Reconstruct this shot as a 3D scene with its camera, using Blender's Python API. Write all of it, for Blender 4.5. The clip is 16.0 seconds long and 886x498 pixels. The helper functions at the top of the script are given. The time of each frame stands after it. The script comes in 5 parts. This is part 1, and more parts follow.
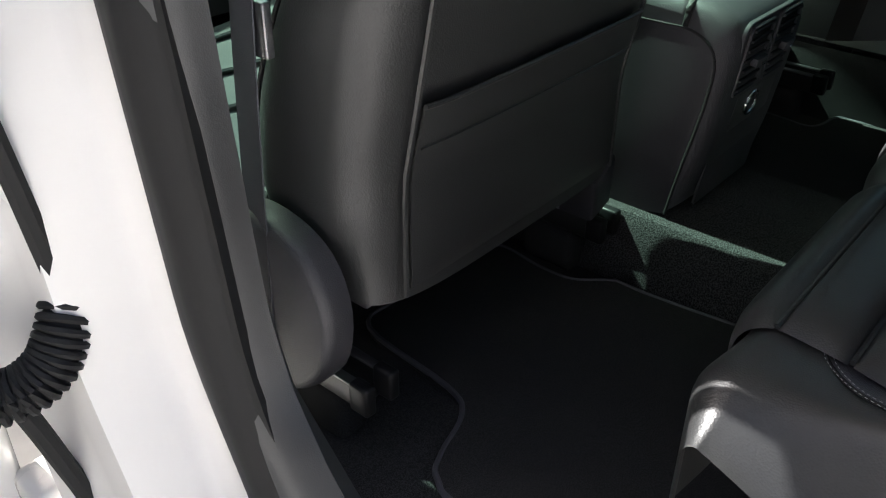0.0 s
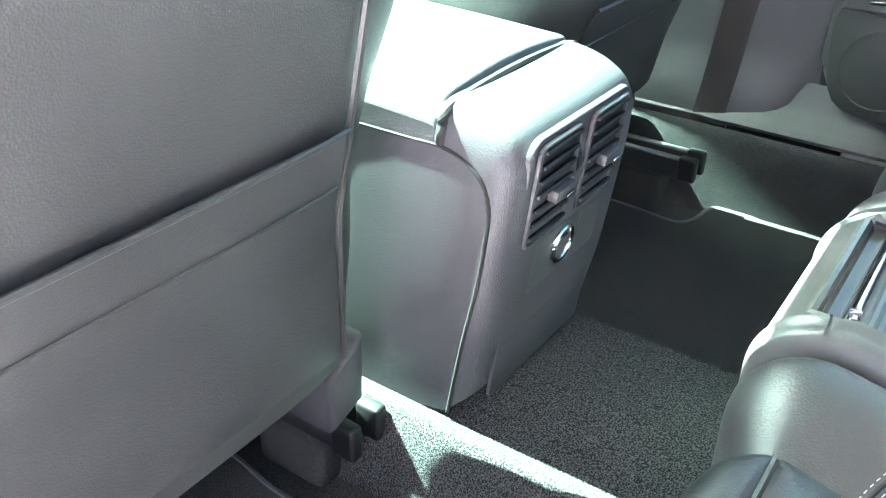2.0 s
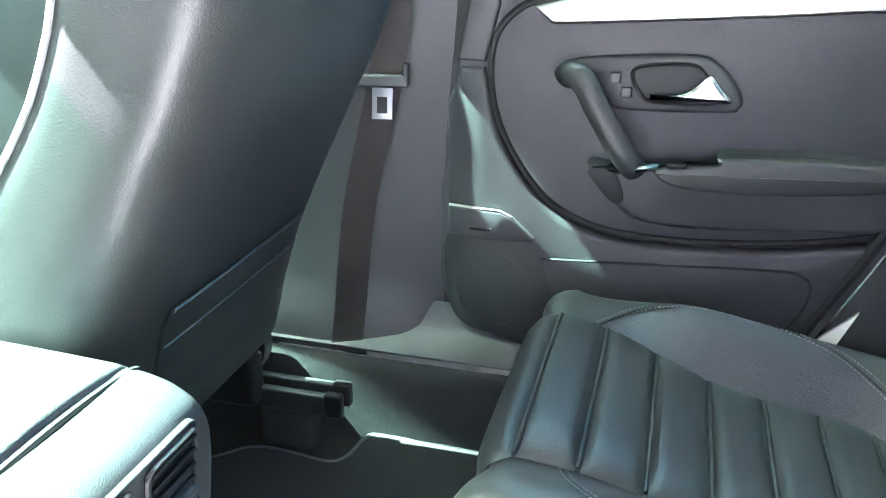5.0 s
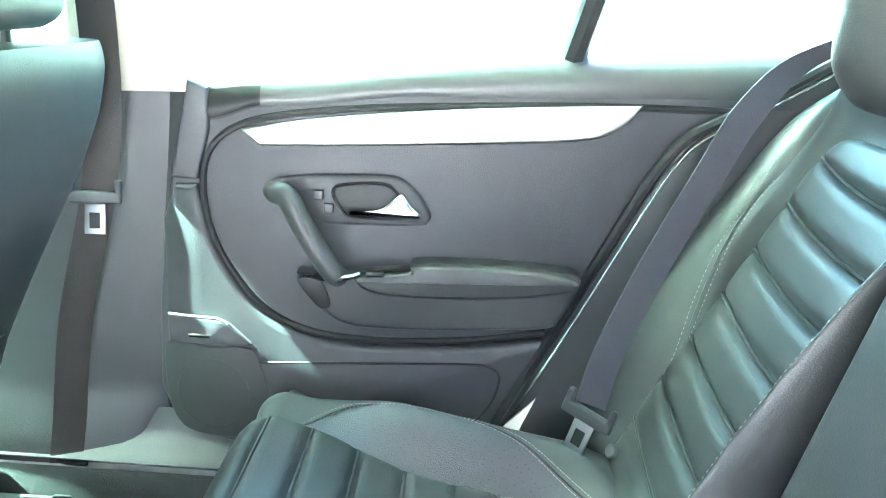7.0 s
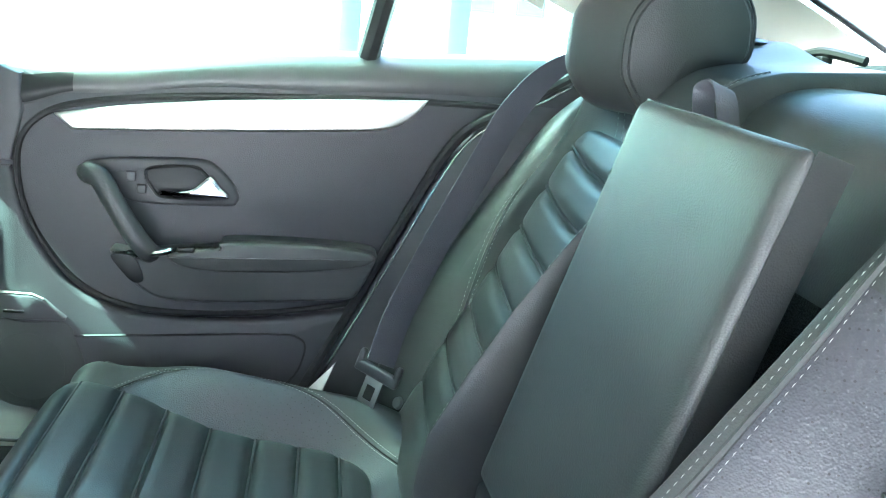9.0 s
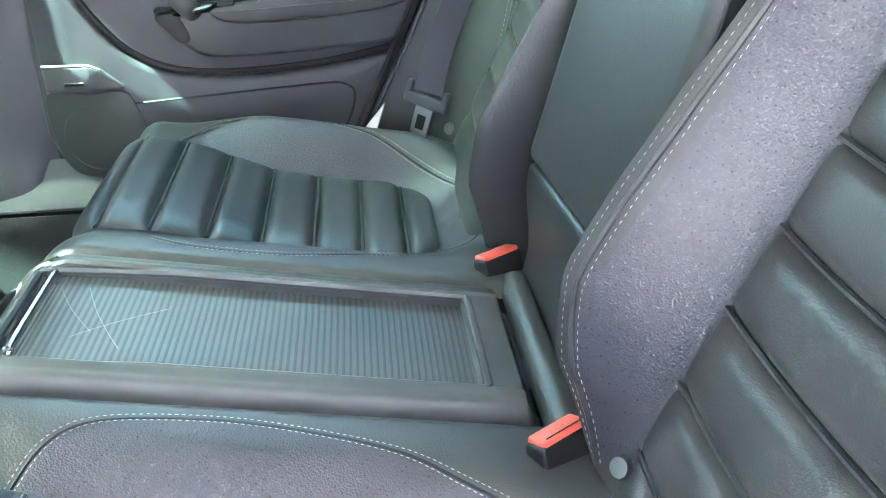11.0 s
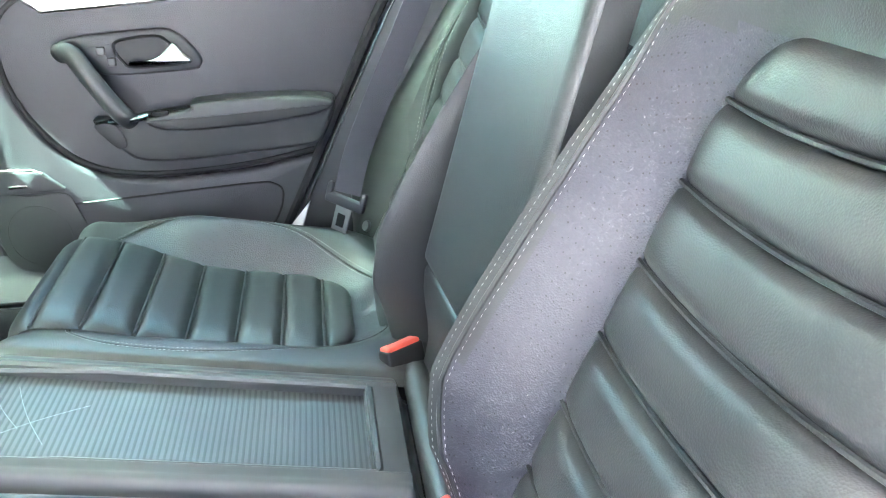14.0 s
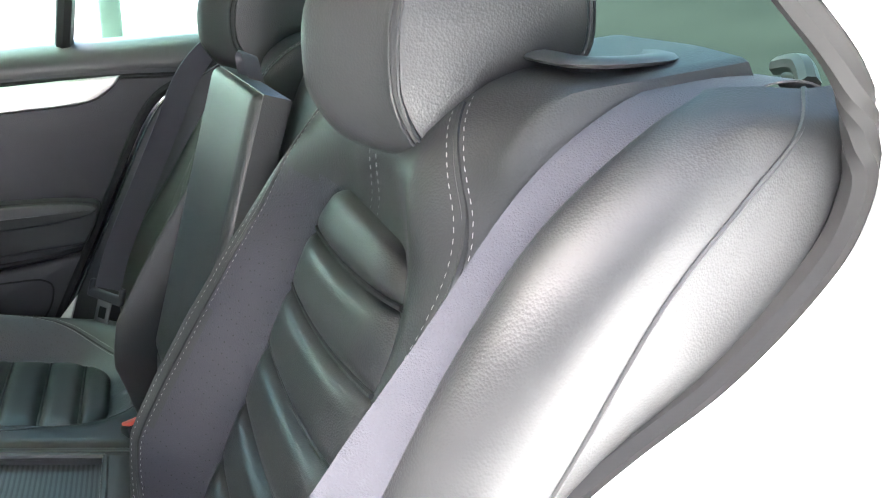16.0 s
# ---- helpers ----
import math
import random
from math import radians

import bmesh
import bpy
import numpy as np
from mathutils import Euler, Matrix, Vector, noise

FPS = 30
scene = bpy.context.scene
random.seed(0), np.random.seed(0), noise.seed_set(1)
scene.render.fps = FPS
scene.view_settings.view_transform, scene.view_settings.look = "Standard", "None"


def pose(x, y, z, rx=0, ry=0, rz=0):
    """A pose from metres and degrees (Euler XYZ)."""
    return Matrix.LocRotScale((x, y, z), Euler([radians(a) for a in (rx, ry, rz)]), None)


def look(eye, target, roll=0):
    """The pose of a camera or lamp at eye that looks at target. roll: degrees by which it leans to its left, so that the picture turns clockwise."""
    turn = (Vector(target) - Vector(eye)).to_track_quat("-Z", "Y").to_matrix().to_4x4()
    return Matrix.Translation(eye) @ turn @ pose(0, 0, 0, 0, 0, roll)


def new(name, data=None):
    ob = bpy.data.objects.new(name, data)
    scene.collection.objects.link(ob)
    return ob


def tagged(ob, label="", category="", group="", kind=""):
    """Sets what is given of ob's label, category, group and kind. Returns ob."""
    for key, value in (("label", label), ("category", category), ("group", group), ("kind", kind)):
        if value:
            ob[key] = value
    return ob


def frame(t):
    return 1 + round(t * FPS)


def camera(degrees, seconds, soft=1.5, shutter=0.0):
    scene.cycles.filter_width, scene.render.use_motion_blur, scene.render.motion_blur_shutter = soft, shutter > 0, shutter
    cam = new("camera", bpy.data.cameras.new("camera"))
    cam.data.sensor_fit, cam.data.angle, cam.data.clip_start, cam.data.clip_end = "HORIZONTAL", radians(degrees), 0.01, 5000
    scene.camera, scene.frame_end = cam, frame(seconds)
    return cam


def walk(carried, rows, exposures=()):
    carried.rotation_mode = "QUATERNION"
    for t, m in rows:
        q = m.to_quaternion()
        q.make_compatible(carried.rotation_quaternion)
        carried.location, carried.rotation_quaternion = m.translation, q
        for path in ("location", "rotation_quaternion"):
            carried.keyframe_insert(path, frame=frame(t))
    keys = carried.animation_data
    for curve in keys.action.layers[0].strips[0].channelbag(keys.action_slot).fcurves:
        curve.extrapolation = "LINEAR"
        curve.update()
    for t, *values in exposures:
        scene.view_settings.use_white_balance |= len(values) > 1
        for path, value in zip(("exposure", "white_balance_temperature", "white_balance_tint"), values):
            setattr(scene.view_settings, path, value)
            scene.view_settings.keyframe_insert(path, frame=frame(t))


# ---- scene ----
cam = camera(53.8, 16.0, 1.1)
PATH = [
    (0, (-1.106, 0.268, 0.81), (0.181, 1.356, -0.266), 0.7),
    (0.5, (-0.928, 0.31, 0.777), (0.359, 1.412, -0.285), 3.2),
    (1, (-0.819, 0.333, 0.764), (0.474, 1.443, -0.282), 4.1),
    (1.5, (-0.727, 0.345, 0.753), (0.626, 1.395, -0.282), 2.5),
    (2, (-0.616, 0.37, 0.738), (0.804, 1.345, -0.279), 1.2),
    (2.5, (-0.527, 0.378, 0.737), (0.953, 1.288, -0.255), 0.3),
    (3, (-0.458, 0.374, 0.742), (1.074, 1.245, -0.204), -0.2),
    (3.5, (-0.443, 0.357, 0.767), (1.153, 1.174, -0.119), 0.2),
    (4, (-0.441, 0.336, 0.791), (1.226, 1.085, -0.021), -0.2),
    (4.2, (-0.439, 0.326, 0.798), (1.26, 1.035, 0.015), 0.1),
    (6.3, (-0.481, 0.268, 0.933), (1.399, 0.418, 0.268), 1.2),
    (6.5, (-0.486, 0.231, 0.92), (1.41, 0.38, 0.303), 1.4),
    (7, (-0.5, 0.192, 0.928), (1.423, 0.221, 0.382), 3.4),
    (7.5, (-0.518, 0.174, 0.948), (1.411, 0.081, 0.428), 3.9),
    (8, (-0.548, 0.139, 0.96), (1.384, -0.068, 0.486), 4.9),
    (8.2, (-0.569, 0.127, 0.958), (1.363, -0.121, 0.502), 5.6),
    (10.3, (-0.717, 0.1, 0.858), (1.137, -0.155, 0.154), 1.3),
    (10.5, (-0.72, 0.098, 0.85), (1.114, -0.126, 0.084), 0.5),
    (11, (-0.727, 0.102, 0.817), (1.051, -0.056, -0.086), -1.5),
    (11.5, (-0.724, 0.115, 0.789), (1.002, 0.068, -0.22), -4.9),
    (12, (-0.714, 0.144, 0.773), (0.983, 0.214, -0.282), -7.8),
    (12.5, (-0.721, 0.153, 0.77), (0.972, 0.267, -0.288), -9.4),
    (13, (-0.737, 0.117, 0.783), (0.98, 0.141, -0.242), -8.1),
    (13.5, (-0.766, 0.071, 0.83), (0.992, -0.049, -0.116), -4.4),
    (14, (-0.82, 0.037, 0.892), (1.012, -0.214, 0.13), -1.2),
    (14.5, (-0.898, 0.017, 0.953), (0.99, -0.298, 0.373), 0.4),
    (15, (-0.978, -0.022, 1.023), (0.927, -0.401, 0.549), 1.6),
    (15.5, (-1.047, -0.069, 1.044), (0.82, -0.591, 0.551), 1.5),
    (16, (-1.092, -0.097, 0.999), (0.715, -0.704, 0.393), 0.4),
]
EXPOSURES = [(0, 1.85, 6150, 11), (0.6, 3.6, 5950, 14), (1.0, 4.05, 5900, 16), (1.5, 5.4, 5850, 16), (2.0, 5.85, 5850, 14), (3.2, 5.75, 5700, 13), (4.2, 5.2, 5650, 14), (6.3, 6.75, 5600, 3), (7.5, 6.15, 5500, 0), (8.2, 5.5, 5400, -2), (10.3, 6.1, 5550, 4), (12.4, 6.0, 5700, 10), (13.1, 5.9, 5700, 10), (14.0, 6.4, 5750, 8), (14.5, 6.1, 5750, 4), (15.5, 5.15, 5900, 5), (16.0, 4.7, 6000, 10)]
walk(cam, [(t, look(eye, target, roll)) for t, eye, target, roll in PATH], EXPOSURES)

# ---- world and sun ----
SUN_EL, SUN_AZ = 50.0, -1.5   # azimuth of the sun's place from the car's nose, to its right: plus
world = bpy.data.worlds.new("world")
scene.world = world
world.use_nodes = True
wn = world.node_tree
sky = wn.nodes.new("ShaderNodeTexSky")
sky.sky_type, sky.sun_disc = "NISHITA", False
sky.air_density, sky.dust_density, sky.ozone_density = 0.7, 5.0, 0.5
sky.sun_elevation, sky.sun_rotation = radians(SUN_EL), radians(SUN_AZ)
wn.links.new(sky.outputs[0], wn.nodes["Background"].inputs[0])
wn.nodes["Background"].inputs[1].default_value = 0.12
sun = new("sun", bpy.data.lights.new("sun", "SUN"))
sun.data.energy, sun.data.angle, sun.data.color = 5.0, radians(0.5), (1.0, 0.95, 0.88)
sd = Vector((math.sin(radians(SUN_AZ)) * math.cos(radians(SUN_EL)), math.cos(radians(SUN_AZ)) * math.cos(radians(SUN_EL)), math.sin(radians(SUN_EL))))
sun.matrix_world = look(sd * 30, (0, 0, 0))


# ---- materials ----
def material(name, colour, rough=0.5, metal=0.0, bump=0.0, scale=400.0, vary=0.15, kind="noise", coat=0.0, spec=0.5, big=6.0):
    """A principled material with large and small colour variation and a fine relief, in object space at real size."""
    m = bpy.data.materials.new(name)
    m.use_nodes = True
    nt = m.node_tree
    b = nt.nodes["Principled BSDF"]
    b.inputs["Metallic"].default_value = metal
    b.inputs["Coat Weight"].default_value = coat
    b.inputs["Specular IOR Level"].default_value = spec
    tc = nt.nodes.new("ShaderNodeTexCoord")
    large = nt.nodes.new("ShaderNodeTexNoise")
    large.inputs["Scale"].default_value, large.inputs["Detail"].default_value = big, 5
    nt.links.new(tc.outputs["Object"], large.inputs["Vector"])
    fine = nt.nodes.new("ShaderNodeTexVoronoi" if kind in ("grain", "cells") else "ShaderNodeTexNoise")
    fine.inputs["Scale"].default_value = scale
    nt.links.new(tc.outputs["Object"], fine.inputs["Vector"])
    ramp = nt.nodes.new("ShaderNodeValToRGB")
    lo, hi = [c * (1 - vary) for c in colour], [min(1, c * (1 + vary)) for c in colour]
    ramp.color_ramp.elements[0].position, ramp.color_ramp.elements[1].position = 0.3, 0.7
    ramp.color_ramp.elements[0].color, ramp.color_ramp.elements[1].color = (*lo, 1), (*hi, 1)
    if kind == "fibre":   # single tufts differ in tone
        ramp.color_ramp.elements[0].position, ramp.color_ramp.elements[1].position = 0.42, 0.62
    nt.links.new((fine if kind == "fibre" else large).outputs[0], ramp.inputs[0])
    nt.links.new(ramp.outputs[0], b.inputs["Base Color"])
    mr = nt.nodes.new("ShaderNodeMapRange")
    mr.inputs[3].default_value, mr.inputs[4].default_value = max(0.02, rough - 0.07), min(1, rough + 0.07)
    nt.links.new(large.outputs[0], mr.inputs[0])
    nt.links.new(mr.outputs[0], b.inputs["Roughness"])
    if bump:
        bp = nt.nodes.new("ShaderNodeBump")
        bp.inputs["Strength"].default_value, bp.inputs["Distance"].default_value = bump, 0.001
        height = fine.outputs[0]
        if kind == "grain":   # soft creases over the grain
            crease = nt.nodes.new("ShaderNodeTexNoise")
            crease.inputs["Scale"].default_value, crease.inputs["Detail"].default_value, crease.inputs["Distortion"].default_value = 55.0, 4.0, 0.6
            nt.links.new(tc.outputs["Object"], crease.inputs["Vector"])
            add = nt.nodes.new("ShaderNodeMath")
            add.operation, add.inputs[1].default_value = "MULTIPLY_ADD", 0.3
            nt.links.new(crease.outputs[0], add.inputs[0])
            nt.links.new(fine.outputs[0], add.inputs[2])
            height = add.outputs[0]
        nt.links.new(height, bp.inputs["Height"])
        nt.links.new(bp.outputs[0], b.inputs["Normal"])
    return m


LEATHER = material("black_leather", (0.033, 0.034, 0.034), 0.43, bump=0.20, scale=560, kind="grain")
# The faint purple stands in for blue sky light on the perforated panels.
PERF = material("perforated_leather", (0.036, 0.035, 0.044), 0.40, bump=0.42, scale=560, kind="grain")


def perforate(m):
    """Rows of fine holes, 11 mm apart, as dark dots with a dent."""
    nt = m.node_tree
    b = nt.nodes["Principled BSDF"]
    tc = nt.nodes.new("ShaderNodeTexCoord")
    vo = nt.nodes.new("ShaderNodeTexVoronoi")
    vo.inputs["Scale"].default_value, vo.inputs["Randomness"].default_value = 185.0, 0.12
    rot = nt.nodes.new("ShaderNodeMapping")
    rot.inputs["Rotation"].default_value = (0.3, 0.0, 0.78)
    nt.links.new(tc.outputs["Object"], rot.inputs[0])
    nt.links.new(rot.outputs[0], vo.inputs["Vector"])
    th = nt.nodes.new("ShaderNodeMath")
    th.operation = "LESS_THAN"
    th.inputs[1].default_value = 0.16
    nt.links.new(vo.outputs["Distance"], th.inputs[0])
    mix = nt.nodes.new("ShaderNodeMix")
    mix.data_type = "RGBA"
    src = b.inputs["Base Color"].links[0].from_socket
    nt.links.new(th.outputs[0], mix.inputs[0])
    nt.links.new(src, mix.inputs[6])
    mix.inputs[7].default_value = (0.008, 0.008, 0.008, 1)
    nt.links.new(mix.outputs[2], b.inputs["Base Color"])


perforate(PERF)
PLASTIC = material("soft_black_plastic", (0.045, 0.046, 0.047), 0.38, bump=0.1, scale=700, kind="cells")
GREY_PLASTIC = material("charcoal_plastic", (0.037, 0.036, 0.041), 0.50, bump=0.25, scale=700, kind="cells")
DARK = material("deep_black_plastic", (0.010, 0.010, 0.011), 0.4, spec=0.25)
CARPET = material("black_carpet", (0.036, 0.036, 0.037), 0.95, bump=1.0, scale=800, vary=0.5, kind="fibre", spec=0.1)
LOOP_CARPET = material("dark_loop_carpet", (0.040, 0.040, 0.041), 0.95, bump=1.0, scale=600, vary=0.7, kind="fibre", spec=0.1)
BEIGE = material("beige_headliner", (0.42, 0.39, 0.33), 0.9, bump=0.3, scale=900, vary=0.05)
PAINT = material("white_car_paint", (0.8, 0.79, 0.76), 0.25, coat=0.6, vary=0.03)
ALU = material("brushed_aluminium", (0.62, 0.6, 0.58), 0.33, metal=1.0, vary=0.06)
CHROME = material("satin_chrome", (0.55, 0.55, 0.56), 0.18, metal=1.0, vary=0.03)
STEEL = material("black_steel", (0.05, 0.05, 0.05), 0.35, metal=0.6)
BLADE_STEEL = material("dull_steel", (0.25, 0.25, 0.26), 0.4, metal=1.0)
RED = material("red_plastic", (0.62, 0.09, 0.06), 0.4, vary=0.05)
THREAD = material("pale_thread", (0.36, 0.36, 0.35), 0.8)
BELT = material("black_webbing", (0.062, 0.061, 0.074), 0.55, bump=0.6, scale=700)
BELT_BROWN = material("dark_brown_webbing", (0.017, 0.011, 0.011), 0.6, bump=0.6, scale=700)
RUBBER = material("black_rubber", (0.018, 0.018, 0.018), 0.6, spec=0.25)
CONCRETE = material("pale_concrete", (0.58, 0.57, 0.54), 0.9, bump=0.4, scale=60)
SIGN_BLUE = material("faded_cyan_paint", (0.07, 0.20, 0.23), 0.8)
POST_PAINT = material("grey_green_paint", (0.03, 0.038, 0.035), 0.6)
SLAT_PLASTIC = material("slat_plastic", (0.024, 0.025, 0.025), 0.5, bump=0.2, scale=900)
SHELF_CLOTH = material("black_shelf_cloth", (0.014, 0.016, 0.016), 0.9, bump=0.5, scale=900, spec=0.08)
GREY_WALL = material("grey_render", (0.2, 0.2, 0.21), 0.9, bump=0.3, scale=40, vary=0.1, big=1.0)
WALLPAINT = material("white_render", (0.86, 0.86, 0.84), 0.9, bump=0.3, scale=40, vary=0.05, big=1.0)


# ---- mesh helpers ----
def obj(name, bm, mat, smooth=True):
    me = bpy.data.meshes.new(name)
    bm.normal_update()
    bm.to_mesh(me)
    bm.free()
    if smooth:
        me.shade_smooth()
        me.set_sharp_from_angle(angle=radians(38))
    me.materials.append(mat)
    return new(name, me)


def part(name, bm, mat, parent=None, label="", smooth=True):
    ob = obj(name, bm, mat, smooth)
    if parent:
        ob.parent = parent
        ob.matrix_parent_inverse = parent.matrix_basis.inverted()
    return tagged(ob, label)


def thing(name, at, label, category, group="", kind=""):
    ob = new(name)
    ob.empty_display_size = 0.05
    ob.location = at
    return tagged(ob, label, category, group, kind)


def sheet(f, us, vs, thick=0.0):
    """A surface f(u, v) over a grid, with a back at thick along its inner normal, closed round the rim."""
    bm = bmesh.new()
    nu, nv = len(us), len(vs)
    P = [[Vector(f(u, v)) for v in vs] for u in us]
    top = [[bm.verts.new(p) for p in row] for row in P]
    for i in range(nu - 1):
        for j in range(nv - 1):
            bm.faces.new((top[i][j], top[i + 1][j], top[i + 1][j + 1], top[i][j + 1]))
    if thick:
        low = []
        for i in range(nu):
            row = []
            for j in range(nv):
                a = P[min(i + 1, nu - 1)][j] - P[max(i - 1, 0)][j]
                b = P[i][min(j + 1, nv - 1)] - P[i][max(j - 1, 0)]
                n = a.cross(b)
                n = n.normalized() if n.length > 1e-9 else Vector((0, 0, 1))
                row.append(bm.verts.new(P[i][j] - n * thick))
            low.append(row)
        for i in range(nu - 1):
            for j in range(nv - 1):
                bm.faces.new((low[i][j], low[i][j + 1], low[i + 1][j + 1], low[i + 1][j]))
        for j in range(nv - 1):
            bm.faces.new((top[0][j], top[0][j + 1], low[0][j + 1], low[0][j]))
            bm.faces.new((top[-1][j + 1], top[-1][j], low[-1][j], low[-1][j + 1]))
        for i in range(nu - 1):
            bm.faces.new((top[i + 1][0], top[i][0], low[i][0], low[i + 1][0]))
            bm.faces.new((top[i][-1], top[i + 1][-1], low[i + 1][-1], low[i][-1]))
    bmesh.ops.recalc_face_normals(bm, faces=bm.faces[:])
    return bm


def span(a, b, n):
    return [a + (b - a) * i / (n - 1) for i in range(n)]


def box(x0, x1, y0, y1, z0, z1, bevel=0.0, seg=3, m=None):
    bm = bmesh.new()
    bmesh.ops.create_cube(bm, size=1)
    for v in bm.verts:
        v.co = Vector(((x0 + x1) / 2 + v.co.x * (x1 - x0), (y0 + y1) / 2 + v.co.y * (y1 - y0), (z0 + z1) / 2 + v.co.z * (z1 - z0)))
    if bevel:
        bmesh.ops.bevel(bm, geom=bm.edges[:], offset=bevel, segments=seg, profile=0.5, affect="EDGES")
    if m is not None:
        bm.transform(m)
    return bm


def prism(outline, lo, hi, bevel=0.0, axis="x", seg=3):
    """A plate with that outline, in (y, z) for axis x, (x, z) for y, (x, y) for z; the face at hi is bevelled."""
    bm = bmesh.new()
    def at(p, h):
        return {"x": (h, p[0], p[1]), "y": (p[0], h, p[1]), "z": (p[0], p[1], h)}[axis]
    a = [bm.verts.new(at(p, lo)) for p in outline]
    b = [bm.verts.new(at(p, hi)) for p in outline]
    n = len(outline)
    bm.faces.new(a)
    front = bm.faces.new(b)
    for i in range(n):
        bm.faces.new((a[i], a[(i + 1) % n], b[(i + 1) % n], b[i]))
    bmesh.ops.recalc_face_normals(bm, faces=bm.faces[:])
    if bevel:
        bmesh.ops.bevel(bm, geom=list(front.edges), offset=bevel, segments=seg, profile=0.5, affect="EDGES")
    return bm


def smooth_line(pts, n=8, closed=False):
    """A Catmull-Rom line through the points."""
    P = [Vector(p) for p in pts]
    out = []
    k = len(P)
    for i in range(k if closed else k - 1):
        p0 = P[i - 1] if (i or closed) else P[0]
        p1, p2 = P[i], P[(i + 1) % k]
        p3 = P[(i + 2) % k] if (closed or i + 2 < k) else P[-1]
        for j in range(n):
            t = j / n
            out.append(0.5 * (2 * p1 + (p2 - p0) * t + (2 * p0 - 5 * p1 + 4 * p2 - p3) * t * t + (3 * p1 - p0 - 3 * p2 + p3) * t ** 3))
    if not closed:
        out.append(P[-1])
    return out


def tube(pts, r, sides=8, closed=False, flat=1.0, up=None):
    """A tube along the points; flat squeezes it along up."""
    P = [Vector(p) for p in pts]
    bm = bmesh.new()
    rings = []
    n = len(P)
    ref = Vector(up) if up else Vector((0.123, 0.31, 0.94))
    for i, p in enumerate(P):
        t = (P[(i + 1) % n] - P[i - 1]) if closed else (P[min(i + 1, n - 1)] - P[max(i - 1, 0)])
        t.normalize()
        a = t.cross(ref).normalized()
        b = a.cross(t)
        rings.append([bm.verts.new(p + a * r * math.cos(2 * math.pi * k / sides) + b * r * flat * math.sin(2 * math.pi * k / sides)) for k in range(sides)])
    for i in range(n if closed else n - 1):
        A, B = rings[i], rings[(i + 1) % n]
        for k in range(sides):
            bm.faces.new((A[k], A[(k + 1) % sides], B[(k + 1) % sides], B[k]))
    if not closed:
        bm.faces.new(rings[0][::-1])
        bm.faces.new(rings[-1])
    bmesh.ops.recalc_face_normals(bm, faces=bm.faces[:])
    return bm


def ribbon(pts, across, thick):
    """A strap through the points; across: its half width vector at each of them."""
    P = [Vector(p) for p in pts]
    W = [Vector(a) for a in across]
    def f(u, v):
        i = int(round(u))
        return P[i] + W[i] * v
    return sheet(f, range(len(P)), (-1, -0.96, -0.5, 0, 0.5, 0.96, 1), thick)


def stitches(pts, length=0.0036, gap=0.0018, r=0.00042):
    """Short threads along a line."""
    bm = bmesh.new()
    P = [Vector(p) for p in pts]
    d, on, carry = 0.0, True, 0.0
    for a, b in zip(P, P[1:]):
        seg = (b - a).length
        t = carry
        way = (b - a).normalized() if seg else Vector((1, 0, 0))
        while t < seg:
            c = a + way * (t + length / 2)
            s = way.cross(Vector((0.1, 0.2, 0.97))).normalized()
            u = s.cross(way)
            e = way * length / 2
            vs = [bm.verts.new(c + q) for q in (-e, -e * 0.6 + s * r, e * 0.6 + s * r, e, e * 0.6 - s * r, -e * 0.6 - s * r)]
            vt = bm.verts.new(c + u * r * 1.2)
            for i in range(6):
                bm.faces.new((vs[i], vs[(i + 1) % 6], vt))
            t += length + gap
        carry = t - seg
    return bm


def sm(a, b, x):
    t = max(0.0, min(1.0, (x - a) / (b - a)))
    return t * t * (3 - 2 * t)


# ---- ground, floor and shell of the car ----
def structure(name, bm, mat, label, smooth=True):
    return tagged(part(name, bm, mat, None, label, smooth), "", "", "", "structure")


def sub(name, bm, mat, parent, label="", smooth=True):
    return part(name, bm, mat, parent, label, smooth)


structure("ground", box(-60, 60, -60, 60, -0.5, -0.42), CONCRETE, "pale concrete ground of the car park outside")
structure("floor", box(-0.70, 0.70, -0.2, 2.2, -0.05, 0.088, 0.005), CARPET, "black carpeted car floor")


def tunnel(u, v):
    a = abs(u)
    x = u * 0.150
    z = 0.08 + 0.122 * (1 - sm(0.82, 1.0, a)) - 0.012 * a
    return (x, v, z)


structure("floor_tunnel", sheet(tunnel, span(-1, 1, 41), span(-0.1, 2.2, 12), 0.01), LOOP_CARPET, "dark carpeted transmission tunnel along the middle of the floor")
SILL = [(0.720, 0.300), (0.705, 0.265), (0.685, 0.246), (0.663, 0.229), (0.651, 0.208), (0.648, 0.15), (0.645, 0.05)]
for side, word in ((1, "right"), (-1, "left")):
    line = smooth_line([(side * x, 0, z - (0.17 if side < 0 else 0)) for x, z in SILL], 4)
    structure("sill_trim_" + word, sheet(lambda i, y: (line[int(i)].x, y, line[int(i)].z), range(13), span(0.12, 1.9 if side > 0 else 0.78, 20), 0.01), GREY_PLASTIC, "charcoal plastic door sill trim")
    structure("sill_carpet_" + word, sheet(lambda i, y: (line[int(i)].x - side * 0.004, y, line[int(i)].z - 0.002), range(13, 25), span(0.12, 1.9 if side > 0 else 0.78, 20), 0.008), CARPET, "black carpet on the inner side of the sill")


